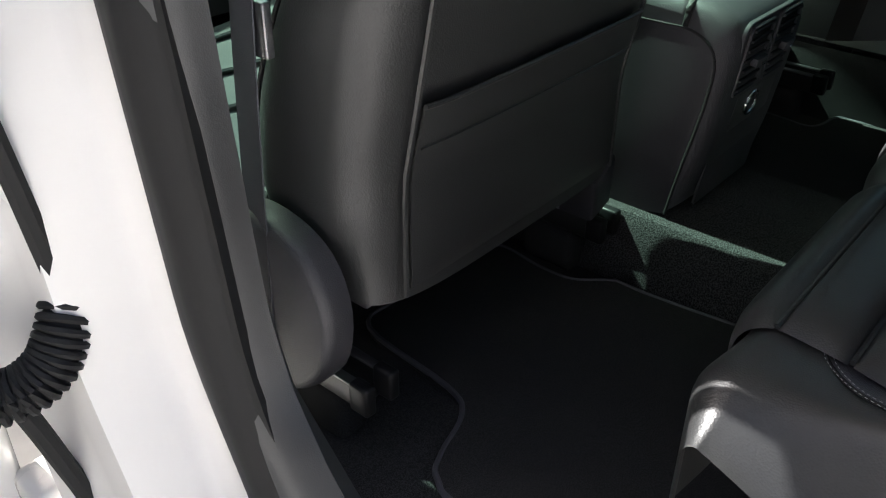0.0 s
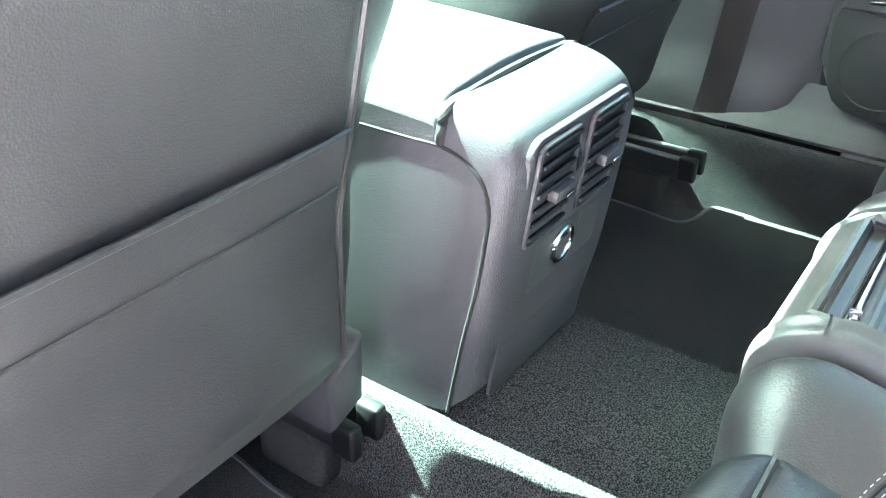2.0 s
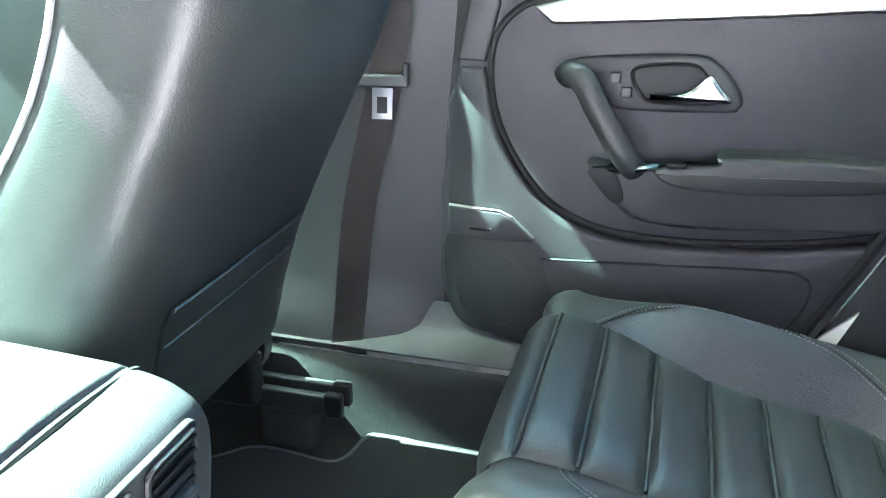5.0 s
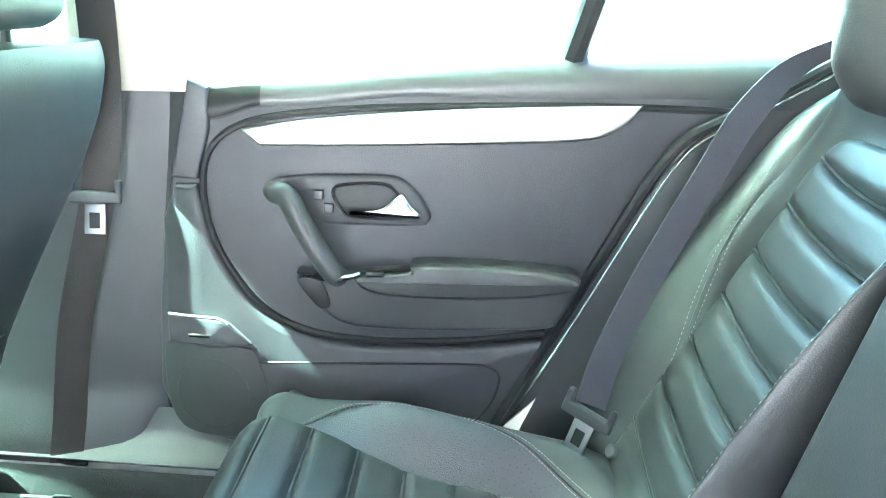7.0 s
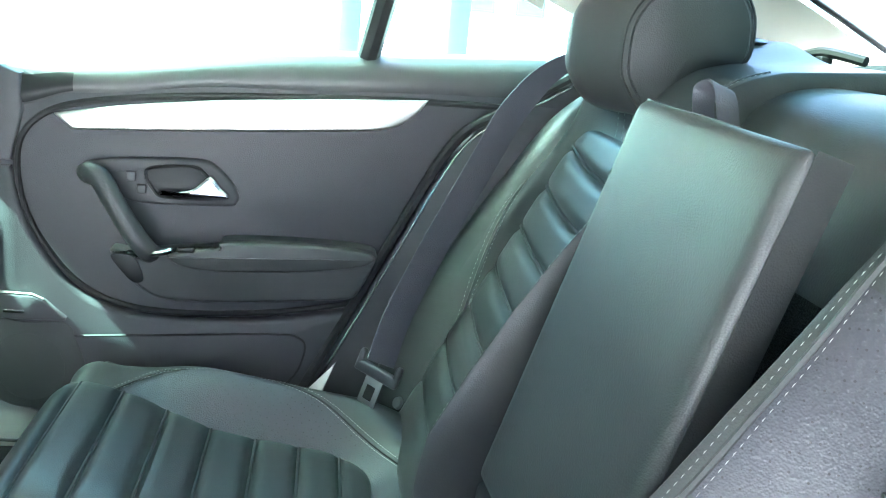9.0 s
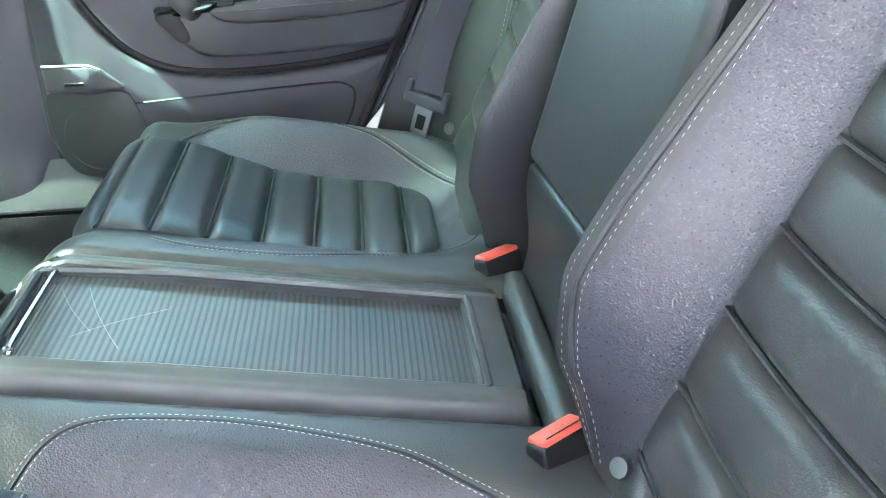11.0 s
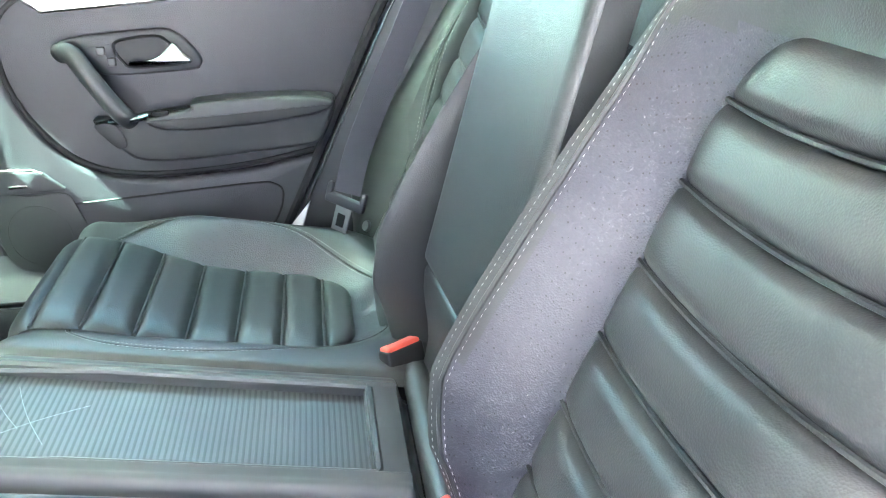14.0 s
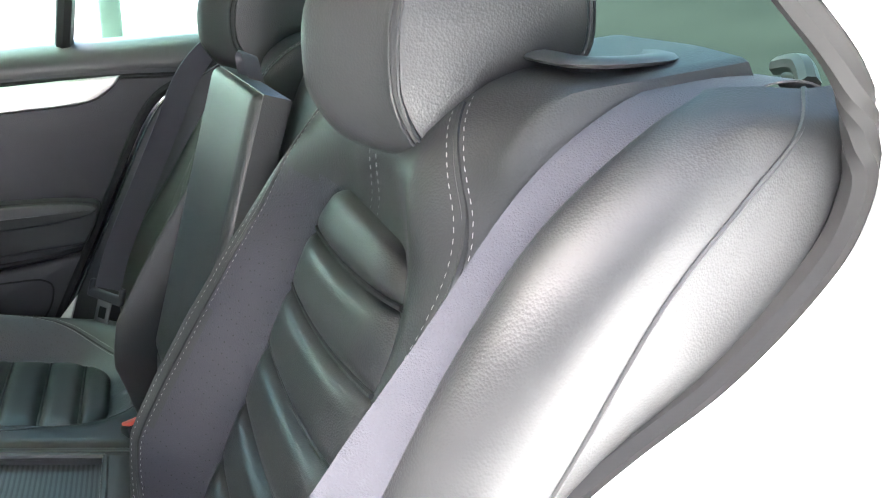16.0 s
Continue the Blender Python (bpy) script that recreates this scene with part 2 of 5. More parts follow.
def mat_outline(side):
    if side < 0:
        pts = [(0.625, 0.25), (0.625, 0.62), (0.61, 0.69), (0.58, 0.712), (0.515, 0.735), (0.49, 0.78), (0.47, 0.93), (0.40, 0.945), (0.23, 0.936), (0.200, 0.927), (0.195, 0.905), (0.204, 0.846), (0.199, 0.791), (0.164, 0.746), (0.162, 0.70), (0.165, 0.25)]
    else:
        pts = [(0.641, 0.25), (0.641, 0.55), (0.636, 0.66), (0.634, 0.702), (0.615, 0.716), (0.570, 0.723), (0.547, 0.745), (0.554, 0.806), (0.553, 0.862), (0.527, 0.895), (0.45, 0.945), (0.23, 0.936), (0.195, 0.905), (0.204, 0.846), (0.199, 0.791), (0.164, 0.746), (0.162, 0.70), (0.165, 0.25)]
    return [(side * x, y) for x, y in pts]


for side in (-1, 1):
    fm = thing("floor_mat", (side * 0.37, 0.6, 0.089), "black carpet floor mat with a bound edge and notched corner", "floor mat", "floor mats")
    ring = [(p.x, p.y) for p in smooth_line([(x, y, 0) for x, y in mat_outline(side)], 5, True)]
    part("carpet_pad", prism(ring, 0.089, 0.104, 0.0, "z"), CARPET, fm)
    part("edge_binding", tube([(x, y, 0.102) for x, y in ring], 0.004, 6, True), BELT, fm, "black fabric edge binding")

# ---- rear seats ----
SC, BC = 0.37, 0.402   # middles of the cushions and of the backrests
ALPHA = math.atan(0.175)
CL1 = 0.495 / math.cos(ALPHA)
CR = 0.05


def cushion_path(s):
    """Side view of the cushion: a place (y, z) and the normal at s metres from its rear edge."""
    t, n = (math.cos(ALPHA), math.sin(ALPHA)), (-math.sin(ALPHA), math.cos(ALPHA))
    y0, z0 = -0.09, 0.34 - 0.175 * 0.09
    if s <= CL1:
        return (y0 + t[0] * s, z0 + t[1] * s), n
    cy, cz = y0 + t[0] * CL1 - n[0] * CR, z0 + t[1] * CL1 - n[1] * CR
    a = (s - CL1) / CR
    rest, a = ((a - 1.75) * CR, 1.75) if a > 1.75 else (0, a)
    b = math.pi / 2 + ALPHA - a
    nn = (math.cos(b), math.sin(b))
    tt = (nn[1], -nn[0])
    return (cy + nn[0] * CR + tt[0] * rest, cz + nn[1] * CR + tt[1] * rest), nn


def on_cushion(x, s, h):
    (y, z), n = cushion_path(s)
    return Vector((x, y + n[0] * h, z + n[1] * h))


def dish(s):
    return 0.006 + 0.026 * sm(0.02, 0.22, CL1 - s)


ZR = 0.096   # the fluted zone starts here, from the rear edge


def zone_half(s):
    d, R = s - ZR, 0.085
    if d < 0:
        return 0.0
    return 0.124 + 0.026 * sm(0.3, 0.54, s) - (R - math.sqrt(max(0, R * R - (R - d) ** 2)) if d < R else 0)


def cushion_inside(xi, s):
    hz = zone_half(s)
    if s > ZR + 0.085:
        return abs(xi) - hz
    # round the rear corners
    R = 0.085
    dx, dy = abs(xi) - (0.124 - R), (ZR + R) - s
    if dx > 0:
        return math.hypot(dx, max(dy, 0)) - R
    return max(dy, 0) - R if dy > 0 else abs(xi) - hz


def cushion_height(xi, s):
    """Height over the cushion's plane; xi: metres from the seat's middle, towards the door."""
    d = dish(s)
    inside = cushion_inside(xi, s)
    if xi < 0:
        crest = 0.002
    else:
        crest = 0.022 * sm(0.0, 0.16, CL1 - s) * sm(0.0, 0.12, s) - 0.012 * sm(0.2, 0.0, CL1 - s)
    h = -d - 0.014 + (d + 0.014 + crest) * (1 - (1 - sm(-0.006, 0.085, inside)) ** 1.4)
    if xi < 0:
        h -= 0.014 * sm(-0.236, -0.254, xi)
    else:
        h -= (0.075 - 0.047 * sm(CL1 - 0.12, CL1 + 0.01, s)) * sm(0.195, 0.262, xi)
    return h


STITCH_IN = [(-0.141, 0.470), (-0.186, 0.455), (-0.213, 0.42), (-0.221, 0.347), (-0.216, 0.277), (-0.196, 0.187), (-0.172, 0.136), (-0.145, 0.095), (-0.111, 0.063), (-0.054, 0.047), (0, 0.045)]
STITCH_OUT = [(0.0, 0.045), (0.06, 0.055), (0.119, 0.095), (0.165, 0.15), (0.19, 0.21), (0.205, 0.30), (0.203, 0.38), (0.19, 0.43), (0.16, 0.465), (0.14, 0.475)]


def offset_line(pts, d):
    """The flat line moved sideways by d."""
    out = []
    for i, p in enumerate(pts):
        t = (Vector(pts[min(i + 1, len(pts) - 1)]) - Vector(pts[max(i - 1, 0)])).normalized()
        out.append((p[0] - t[1] * d, p[1] + t[0] * d))
    return out


def in_ring(x, y, ring):
    hit = False
    for (x0, y0), (x1, y1) in zip(ring, ring[1:] + ring[:1]):
        if (y0 > y) != (y1 > y) and x < (x1 - x0) * (y - y0) / (y1 - y0) + x0:
            hit = not hit
    return hit


def cushion(side, seat):
    c = SC * side
    smax = CL1 + CR * 1.75 + 0.13
    ss = span(0, CL1, 72) + span(CL1 + 0.006, CL1 + CR * 1.75, 14) + span(CL1 + CR * 1.75 + 0.02, smax, 5)
    us = span(-0.254, 0.262, 78)
    bm = sheet(lambda u, s: on_cushion(c + side * (u + 0.028 * sm(0.12, 0.262, u) * sm(0.22, 0.5, s)), s, cushion_height(u, s)), us, ss)
    ring = [(p.x, p.y) for p in smooth_line([(x, y, 0) for x, y in STITCH_IN + STITCH_OUT[1:]], 4)]
    for f in bm.faces:
        p = f.calc_center_median()
        if p.z > 0.2 and in_ring((p.x - c) * side, (p.y + 0.09) / math.cos(ALPHA), ring):
            f.material_index = 1
    base = part("cushion", bm, LEATHER, seat)
    base.data.materials.append(PERF)
    edges = [ZR, 0.142, 0.201, 0.263, 0.327, 0.391, 0.455, 0.519, CL1 + CR * 1.75 + 0.12]
    for a, b in zip(edges, edges[1:]):
        def flute(u, v):
            s = a + 0.0022 + (b - a - 0.0044) * v
            hw = max(zone_half(s), 0.03) + 0.008
            e = 1 - abs(2 * v - 1) ** (6 if b < 0.55 else 14)
            w = 1 - abs(u) ** 10
            return on_cushion(c + u * hw, s, -dish(s) - 0.010 + 0.012 * e * w)
        part("seat_flute", sheet(flute, [-1, -0.985, -0.96] + span(-0.92, 0.92, 14) + [0.96, 0.985, 1], span(0, 1, 11 if b < 0.55 else 44)), LEATHER, base)
    for a in edges[1:-1]:   # narrow welt in each groove
        hw = zone_half(a) + 0.004
        part("welt", tube([on_cushion(c + u * hw, a, -dish(a) - 0.009) for u in span(-1, 1, 9)], 0.0024, 6), LEATHER, base)
    for row, lst in (("in", STITCH_IN), ("out", STITCH_OUT)):
        fine = [(p.x, p.y) for p in smooth_line([(x, y, 0) for x, y in lst], 6)]
        for off in (-0.0036, 0.0036):
            line = [on_cushion(c + side * x, s, cushion_height(x, s) + 0.0012) for x, s in offset_line(fine, off)]
            tagged(part("stitching", stitches(line), THREAD, base, "pale contrast stitching"), kind="stuff")
        line = [on_cushion(c + side * x, s, cushion_height(x, s) - 0.0006) for x, s in fine]
        part("seam", tube(line, 0.0016, 6), DARK, base, "dark sunken seam")
    return base


BSL = 0.42   # rake of the left backrest; the right one is set a little further upright at its foot
BN = Vector((0, 1, BSL)).normalized()
BT = Vector((0, -BSL, 1)).normalized()
BP0 = Vector((0, -0.047, 0.30))
RN = Vector((0, 1, 0.48)).normalized()
RT = Vector((0, -0.48, 1)) * BT.z
RP0 = Vector((0, -0.014, 0.30))
BL = 0.600


def on_back(x, s, h):
    """A place on the backrests: s metres up the slope, h in front of it; past BL it rolls over to the rear."""
    n0, t0, p0 = (BN, BT, BP0) if x < 0 else (RN, RT, RP0)
    p = Vector((x, 0, 0)) + p0
    if s <= BL:
        return p + t0 * s + n0 * h
    r = 0.07
    top = 1.05
    a = min((s - BL) / r, top)
    rest = max(0, (s - BL) / r - top) * r
    n = n0 * math.cos(a) + t0 * math.sin(a)
    t = t0 * math.cos(a) - n0 * math.sin(a)
    return p + t0 * BL - n0 * r + n * (r + h) + t * rest


def up(z):
    """Metres up the backrest's slope at the height z."""
    return (z - 0.30) / BT.z


BTOP = up(0.808)


def zone_width(s):
    return 0.147 + 0.020 * sm(up(0.75), up(0.42), s)


def back_inside(xi, s):
    w, R = zone_width(s), 0.080
    xi += ZONE
    dx, dy = abs(xi) - (w - R), s - (BTOP - R)
    if dy > 0:
        return (math.hypot(max(dx, 0), dy) - R)
    return abs(xi) - w


def back_half(s):
    w, R = zone_width(s), 0.080
    d = BTOP - s
    if d <= 0:
        return 0.02
    return w - (R - math.sqrt(max(0, R * R - (R - d) ** 2)) if d < R else 0)


ZONE = 0.012   # the fluted zone lies this far inwards of the backrest's middle
EDGE = [(0.30, 0.212), (0.352, 0.226), (0.404, 0.247), (0.467, 0.256), (0.538, 0.248), (0.611, 0.239), (0.686, 0.233), (0.766, 0.234), (0.848, 0.235), (0.92, 0.225)]
LIFT = [(0.31, -0.028), (0.352, 0.021), (0.404, 0.066), (0.467, 0.084), (0.538, 0.081), (0.611, 0.073), (0.686, 0.060), (0.766, 0.040), (0.848, 0.018), (0.92, 0.002)]   # how far it stands out


def back_edge(s):
    """How far the inner edge lies from the backrest's middle."""
    z = 0.30 + s * BT.z
    return sum(float(np.interp(z + d, [k[0] for k in EDGE], [k[1] for k in EDGE])) for d in (-0.03, -0.015, 0, 0.015, 0.03)) / 5


def back_height(xi, s):
    inside = back_inside(xi, s)
    inner = float(np.interp(0.30 + s * BT.z, [k[0] for k in LIFT], [k[1] for k in LIFT]))
    outer = 0.024 + 0.024 * sm(up(0.72), up(0.45), s) - 0.045 * sm(up(0.45), up(0.31), s)
    lift = outer + (inner - outer) * sm(0.03, -0.11, xi)
    lift -= 0.006 * sm(up(0.84), up(0.9), s)
    if xi > 0:
        lift -= 0.05 * sm(0.12, 0.22, xi) * sm(up(0.62), up(0.86), s) * (1 - 0.9 * sm(BL, BL + 0.09, s))
    lift += 0.018 * sm(BL + 0.01, BL + 0.1, s)
    return -0.012 + (0.012 + lift) * (1 - (1 - sm(-0.006, 0.09, inside)) ** 1.3)


def backrest(side, seat):
    c = BC * side + (0.042 if side > 0 else 0)
    t0, n0, p0 = (BT, BN, BP0) if side < 0 else (RT, RN, RP0)
    zc = c - side * ZONE

    def f(u, s):
        lo, hi = -back_edge(min(s, 0.62)), 0.222
        if u < 0:        # the inner flank, turned to the rear
            return on_back(c + side * (lo - 0.006 * math.sin(-u * math.pi)), s, back_height(lo, s) - 0.008 * (1 - math.cos(u * math.pi / 2)) - 0.11 * (-u) ** 2)
        xi = lo + (hi - lo) * u
        if u > 1:        # the outer flank, turned to the rear
            return on_back(c + side * (hi + 0.03 * (u - 1)), s, back_height(hi, s) - 0.05 - 0.10 * (u - 1))
        return on_back(c + side * xi, s, back_height(xi, s) - 0.05 * sm(0.93, 1.0, u))
    ss = span(0, BL, 66) + span(BL + 0.008, BL + 0.22, 22)
    us = span(-1, -0.1, 10) + [-0.05] + span(0, 1, 66) + [1.3, 1.7]
    bm = sheet(f, us, ss)
    for fc in bm.faces:
        p = fc.calc_center_median()
        xi = (p.x - c) * side
        q = p - p0
        s = q.z / t0.z
        if xi < -0.10 and abs(q.dot(n0) - back_height(xi, s)) < 0.02 and xi > -back_edge(s) + 0.016 and s < up(0.80) and s > up(0.36):
            fc.material_index = 1
    base = part("backrest", bm, LEATHER, seat)
    base.data.materials.append(PERF)
    edges = [0.005, up(0.388), up(0.450), up(0.513), up(0.577), up(0.640), up(0.703), up(0.764), BTOP]
    for a, b in zip(edges, edges[1:]):
        def flute(u, v):
            last = b == BTOP
            sag = (0.009 * (1 - u * u) - 0.010 * side * u) * ((1 - v) if last else (v if b == edges[1] else 1))
            s = a + 0.0022 + (b - a - 0.0044) * v
            hw = max(back_half(s), 0.03) + 0.008
            e = 1 - abs(2 * v - 1) ** 6
            w = 1 - abs(u) ** 10
            return on_back(zc + u * hw, s - sag, -0.012 + 0.015 * e * w)
        part("back_flute", sheet(flute, [-1, -0.985, -0.96] + span(-0.92, 0.92, 14) + [0.96, 0.985, 1], span(0, 1, 13)), LEATHER, base)
    for a in edges[1:-1]:
        hw = back_half(a) + 0.004
        part("welt", tube([on_back(zc + u * hw, a - 0.009 * (1 - u * u) + 0.010 * side * u, -0.009) for u in span(-1, 1, 13)], 0.0024, 6), LEATHER, base)
    # stitched seams: along the inner bolster, the outer bolster and up to the headrest
    for off in (0.0, 0.011):
        line = [on_back(c - side * (back_edge(s) - 0.006 - off), s, back_height(-back_edge(s) + 0.006 + off, s) + 0.001) for s in span(up(0.345), up(0.93), 50)]
        tagged(part("stitching", stitches(line, 0.0042, 0.0028, 0.00045), THREAD, base, "pale contrast stitching"), kind="stuff")
    part("seam", tube([on_back(c - side * (back_edge(s) - 0.0115), s, back_height(-back_edge(s) + 0.0115, s) - 0.001) for s in span(up(0.345), up(0.93), 40)], 0.003, 6), LEATHER, base)
    pts = [(0.145, 0.45), (0.168, 0.55), (0.184, 0.65), (0.192, 0.73), (0.193, 0.79), (0.182, 0.84), (0.156, 0.875), (0.122, 0.90)]
    fine = [(p.x, p.y) for p in smooth_line([(x, up(z), 0) for x, z in pts], 6)]
    for off in (-0.006, 0.006):
        line = [on_back(c + side * x, s, back_height(x, s) + 0.001) for x, s in offset_line(fine, off)]
        tagged(part("stitching", stitches(line, 0.0045, 0.003, 0.0004), THREAD, base, "pale contrast stitching"), kind="stuff")
    part("seam", tube([on_back(c + side * x, s, back_height(x, s) - 0.001) for x, s in fine], 0.003, 6), LEATHER, base)
    part("seam", tube([on_back(c + side * x, up(0.752), back_height(x, up(0.752)) + 0.0005) for x in span(0.188, 0.214, 6)], 0.0016, 6), LEATHER, base)
    for x0 in (-0.021, 0.003):
        line = [on_back(c + side * (x0 + 0.02 * k), up(0.80 + 0.09 * k), back_height(x0, up(0.80 + 0.09 * k)) + 0.002) for k in span(0, 1, 16)]
        tagged(part("stitching", stitches(line, 0.0045, 0.003, 0.0004), THREAD, base, "pale contrast stitching"), kind="stuff")
    return base


def side_pad(side, seat):
    """The padded wing between the backrest and the door opening: tucked in under the belt, a rolled front and a flank back to the opening's seal."""
    fwd = 0.0 if side < 0 else 1.0
    front = [(0.628, -0.012, 0.29), (0.636, -0.075, 0.43), (0.643, -0.155, 0.58), (0.648, -0.205, 0.69), (0.650, -0.260, 0.79), (0.645, -0.310, 0.855), (0.635, -0.375, 0.905), (0.612, -0.430, 0.928)]
    crest = [(0.668, -0.004, 0.285), (0.682, -0.085, 0.435), (0.690, -0.175, 0.585), (0.690, -0.245, 0.700), (0.690, -0.305, 0.805), (0.682, -0.360, 0.868), (0.664, -0.415, 0.912), (0.632, -0.455, 0.932)]
    seam = [(0.674, -0.008, 0.28), (0.688, -0.110, 0.44), (0.694, -0.215, 0.58), (0.692, -0.300, 0.705), (0.690, -0.365, 0.815), (0.682, -0.420, 0.873), (0.666, -0.465, 0.908), (0.636, -0.490, 0.930)]
    rim = [(0.682, 0.012, 0.28), (0.682, -0.06, 0.445), (0.682, -0.185, 0.575), (0.682, -0.34, 0.700), (0.680, -0.450, 0.775), (0.674, -0.512, 0.848), (0.662, -0.526, 0.90), (0.634, -0.520, 0.932)]
    tuck = [(x - 0.05, y - 0.03, z - 0.015) for x, y, z in front]
    if fwd:   # beside the closed door the pad stands further forward
        front = [(x - 0.01, y + 0.02 * sm(0.95, 0.8, z), z) for x, y, z in front]
        crest = [(x - 0.008, y + 0.07 * sm(0.95, 0.75, z) * sm(0.28, 0.4, z), z) for x, y, z in crest]
        seam = [(x + 0.004, y + 0.09 * sm(0.95, 0.75, z) * sm(0.28, 0.4, z), z) for x, y, z in seam]
    lines = [smooth_line([(side * x, y, z) for x, y, z in l], 8) for l in (tuck, front, crest, seam, rim)]
    cols = [smooth_line([l[j] for l in lines], 6) for j in range(len(lines[0]))]
    pad = part("side_bolster", sheet(lambda i, j: cols[int(j)][int(i)], range(len(cols[0])), range(len(cols))), LEATHER, seat)
    part("seam", tube(lines[3], 0.002, 6), LEATHER, pad)
    return pad


def headrest(side, seat):
    c = 0.430 * side
    out = [(-0.218, 0.925), (-0.220, 0.972), (-0.245, 1.006), (-0.30, 1.028), (-0.36, 1.037), (-0.42, 1.030), (-0.453, 1.002), (-0.462, 0.965), (-0.452, 0.938), (-0.41, 0.929), (-0.365, 0.917), (-0.330, 0.893), (-0.303, 0.871), (-0.284, 0.866), (-0.252, 0.878), (-0.228, 0.902)]
    deep, fore, rise = (0.80, -0.192, -0.027) if side > 0 else (0.79, -0.218, 0.0)   # the far one is pushed further down
    ring = smooth_line([(0, fore + (y + 0.218) * deep, z + rise) for y, z in out], 4, True)
    mid = sum(ring, Vector()) / len(ring)
    hw = 0.080

    def wrap(y, a):
        """The front curves away to the sides."""
        return y - 0.036 * sm(-0.1, 1.0, a) ** 1.4 * max(0.0, min(1.0, (y + 0.34) / 0.12))

    def f(u, v):
        p = ring[int(v) % len(ring)]
        a = abs(u)
        k = 1 - 0.10 * sm(0.86, 1.0, a) ** 2
        bulge = 0.010 * (1 - sm(0.0, 0.9, a))
        dirn = (p - mid)
        return Vector((c + min(a, 1.0) * (1 if u > 0 else -1) * hw, wrap(mid.y + dirn.y * k + bulge * sm(0.0, 0.06, dirn.y), a), mid.z + dirn.z * k))
    us = [-1, -0.995, -0.98, -0.95, -0.91, -0.86] + span(-0.8, 0.8, 13) + [0.86, 0.91, 0.95, 0.98, 0.995, 1]
    bm = sheet(f, us, range(len(ring) + 1))
    bmesh.ops.remove_doubles(bm, verts=bm.verts[:], dist=0.0001)
    # padded side faces
    for sgn in (-1, 1):
        loops = []
        for t in (0.9, 0.84, 0.72, 0.5, 0.25):
            loops.append([bm.verts.new(Vector((c + sgn * (hw + 0.010 * (1 - (t / 0.9) ** 2)), wrap(mid.y + (p.y - mid.y) * t, 1.0), mid.z + (p.z - mid.z) * t))) for p in ring])
        n = len(ring)
        for A, B in zip(loops, loops[1:]):
            for i in range(n):
                bm.faces.new((A[i], A[(i + 1) % n], B[(i + 1) % n], B[i]))
        bm.faces.new(loops[-1])
    bmesh.ops.remove_doubles(bm, verts=bm.verts[:], dist=0.0003)
    bmesh.ops.recalc_face_normals(bm, faces=bm.faces[:])
    head = part("headrest", bm, LEATHER, seat)
    for sgn in (-1, 1):
        for k, x in ((0.985, 0.93), (0.93, 1.0)):
            part("seam", tube([Vector((c + sgn * hw * x, wrap(mid.y + (p.y - mid.y) * k, x), mid.z + (p.z - mid.z) * k)) for p in ring], 0.0016, 6, True), LEATHER, head)
    for dx in (-0.05, 0.05):
        part("post", tube([(c + dx, -0.34, 0.93 + rise), (c + dx, -0.34, 0.80)], 0.006, 10), STEEL, head, "dark steel headrest post")
    return head


for side in (-1, 1):
    seat = thing("rear_seat", (SC * side, 0.2, 0.2), "black leather rear bucket seat with horizontal flutes and pale stitching", "seat", "rear seats")
    cushion(side, seat)
    backrest(side, seat)
    side_pad(side, seat)
    headrest(side, seat)
    # round metal anchor button beside the fluted back
    b = bmesh.new()
    bmesh.ops.create_cone(b, cap_ends=True, segments=24, radius1=0.0095, radius2=0.008, depth=0.005)
    b.transform(Matrix.Translation((0.500, -0.020, 0.393) if side > 0 else (-0.226, -0.073, 0.367)) @ Vector((-0.5, 0.75 if side < 0 else 0.9, 0.45)).to_track_quat("Z", "Y").to_matrix().to_4x4())
    part("anchor_button", b, BLADE_STEEL, seat, "round grey metal anchor button")

# ---- tray between the rear seats ----
tray = thing("center_tray", (0, 0.2, 0.2), "black storage tray with ribbed roller cover between the rear seats", "tray")
smax = CL1 + CR * 1.75 + 0.13


def tray_top(x, s):
    a = abs(x)
    h = 0.006 * sm(0.114, 0.105, a) - 0.016 * sm(0.110, 0.1165, a)
    h -= 0.030 * sm(0.068, 0.050, s)
    if a < 0.0835 and 0.103 < s < 0.533:
        h -= 0.014
    h += 0.003 * sm(0.083, 0.088, a) * sm(0.098, 0.09, a)
    return on_cushion(x, s, h)


xs = [0.1165, 0.1155, 0.1135, 0.111, 0.108, 0.105, 0.1, 0.096, 0.092, 0.088, 0.0845, 0.0836, 0.0834]
part("tray_frame", sheet(tray_top, [-x for x in xs] + [-0.04, 0, 0.04] + xs[::-1],
     [0.048, 0.050, 0.053, 0.056, 0.059, 0.062, 0.066, 0.07, 0.085, 0.1029, 0.1031] + span(0.11, 0.5329, 18) + [0.5331, 0.54, 0.55] + span(CL1 + 0.02, CL1 + CR * 1.75, 14) + [smax]), PLASTIC, tray)
for i in range(66):
    s = 0.1045 + i * 0.0064
    part("slat", sheet(lambda u, v: on_cushion(u, s + 0.0059 * v, -0.0095 + 0.0018 * (1 - abs(2 * v - 1) ** 3)), (-0.0825, 0.0825), span(0, 1, 5)), SLAT_PLASTIC, tray)
line = smooth_line([on_cushion(0.066, 0.512, -0.006), on_cushion(0.064, 0.512, 0.004), on_cushion(0.05, 0.512, 0.007), on_cushion(-0.062, 0.512, 0.007), on_cushion(-0.073, 0.512, 0.004), on_cushion(-0.076, 0.512, -0.006)], 5)
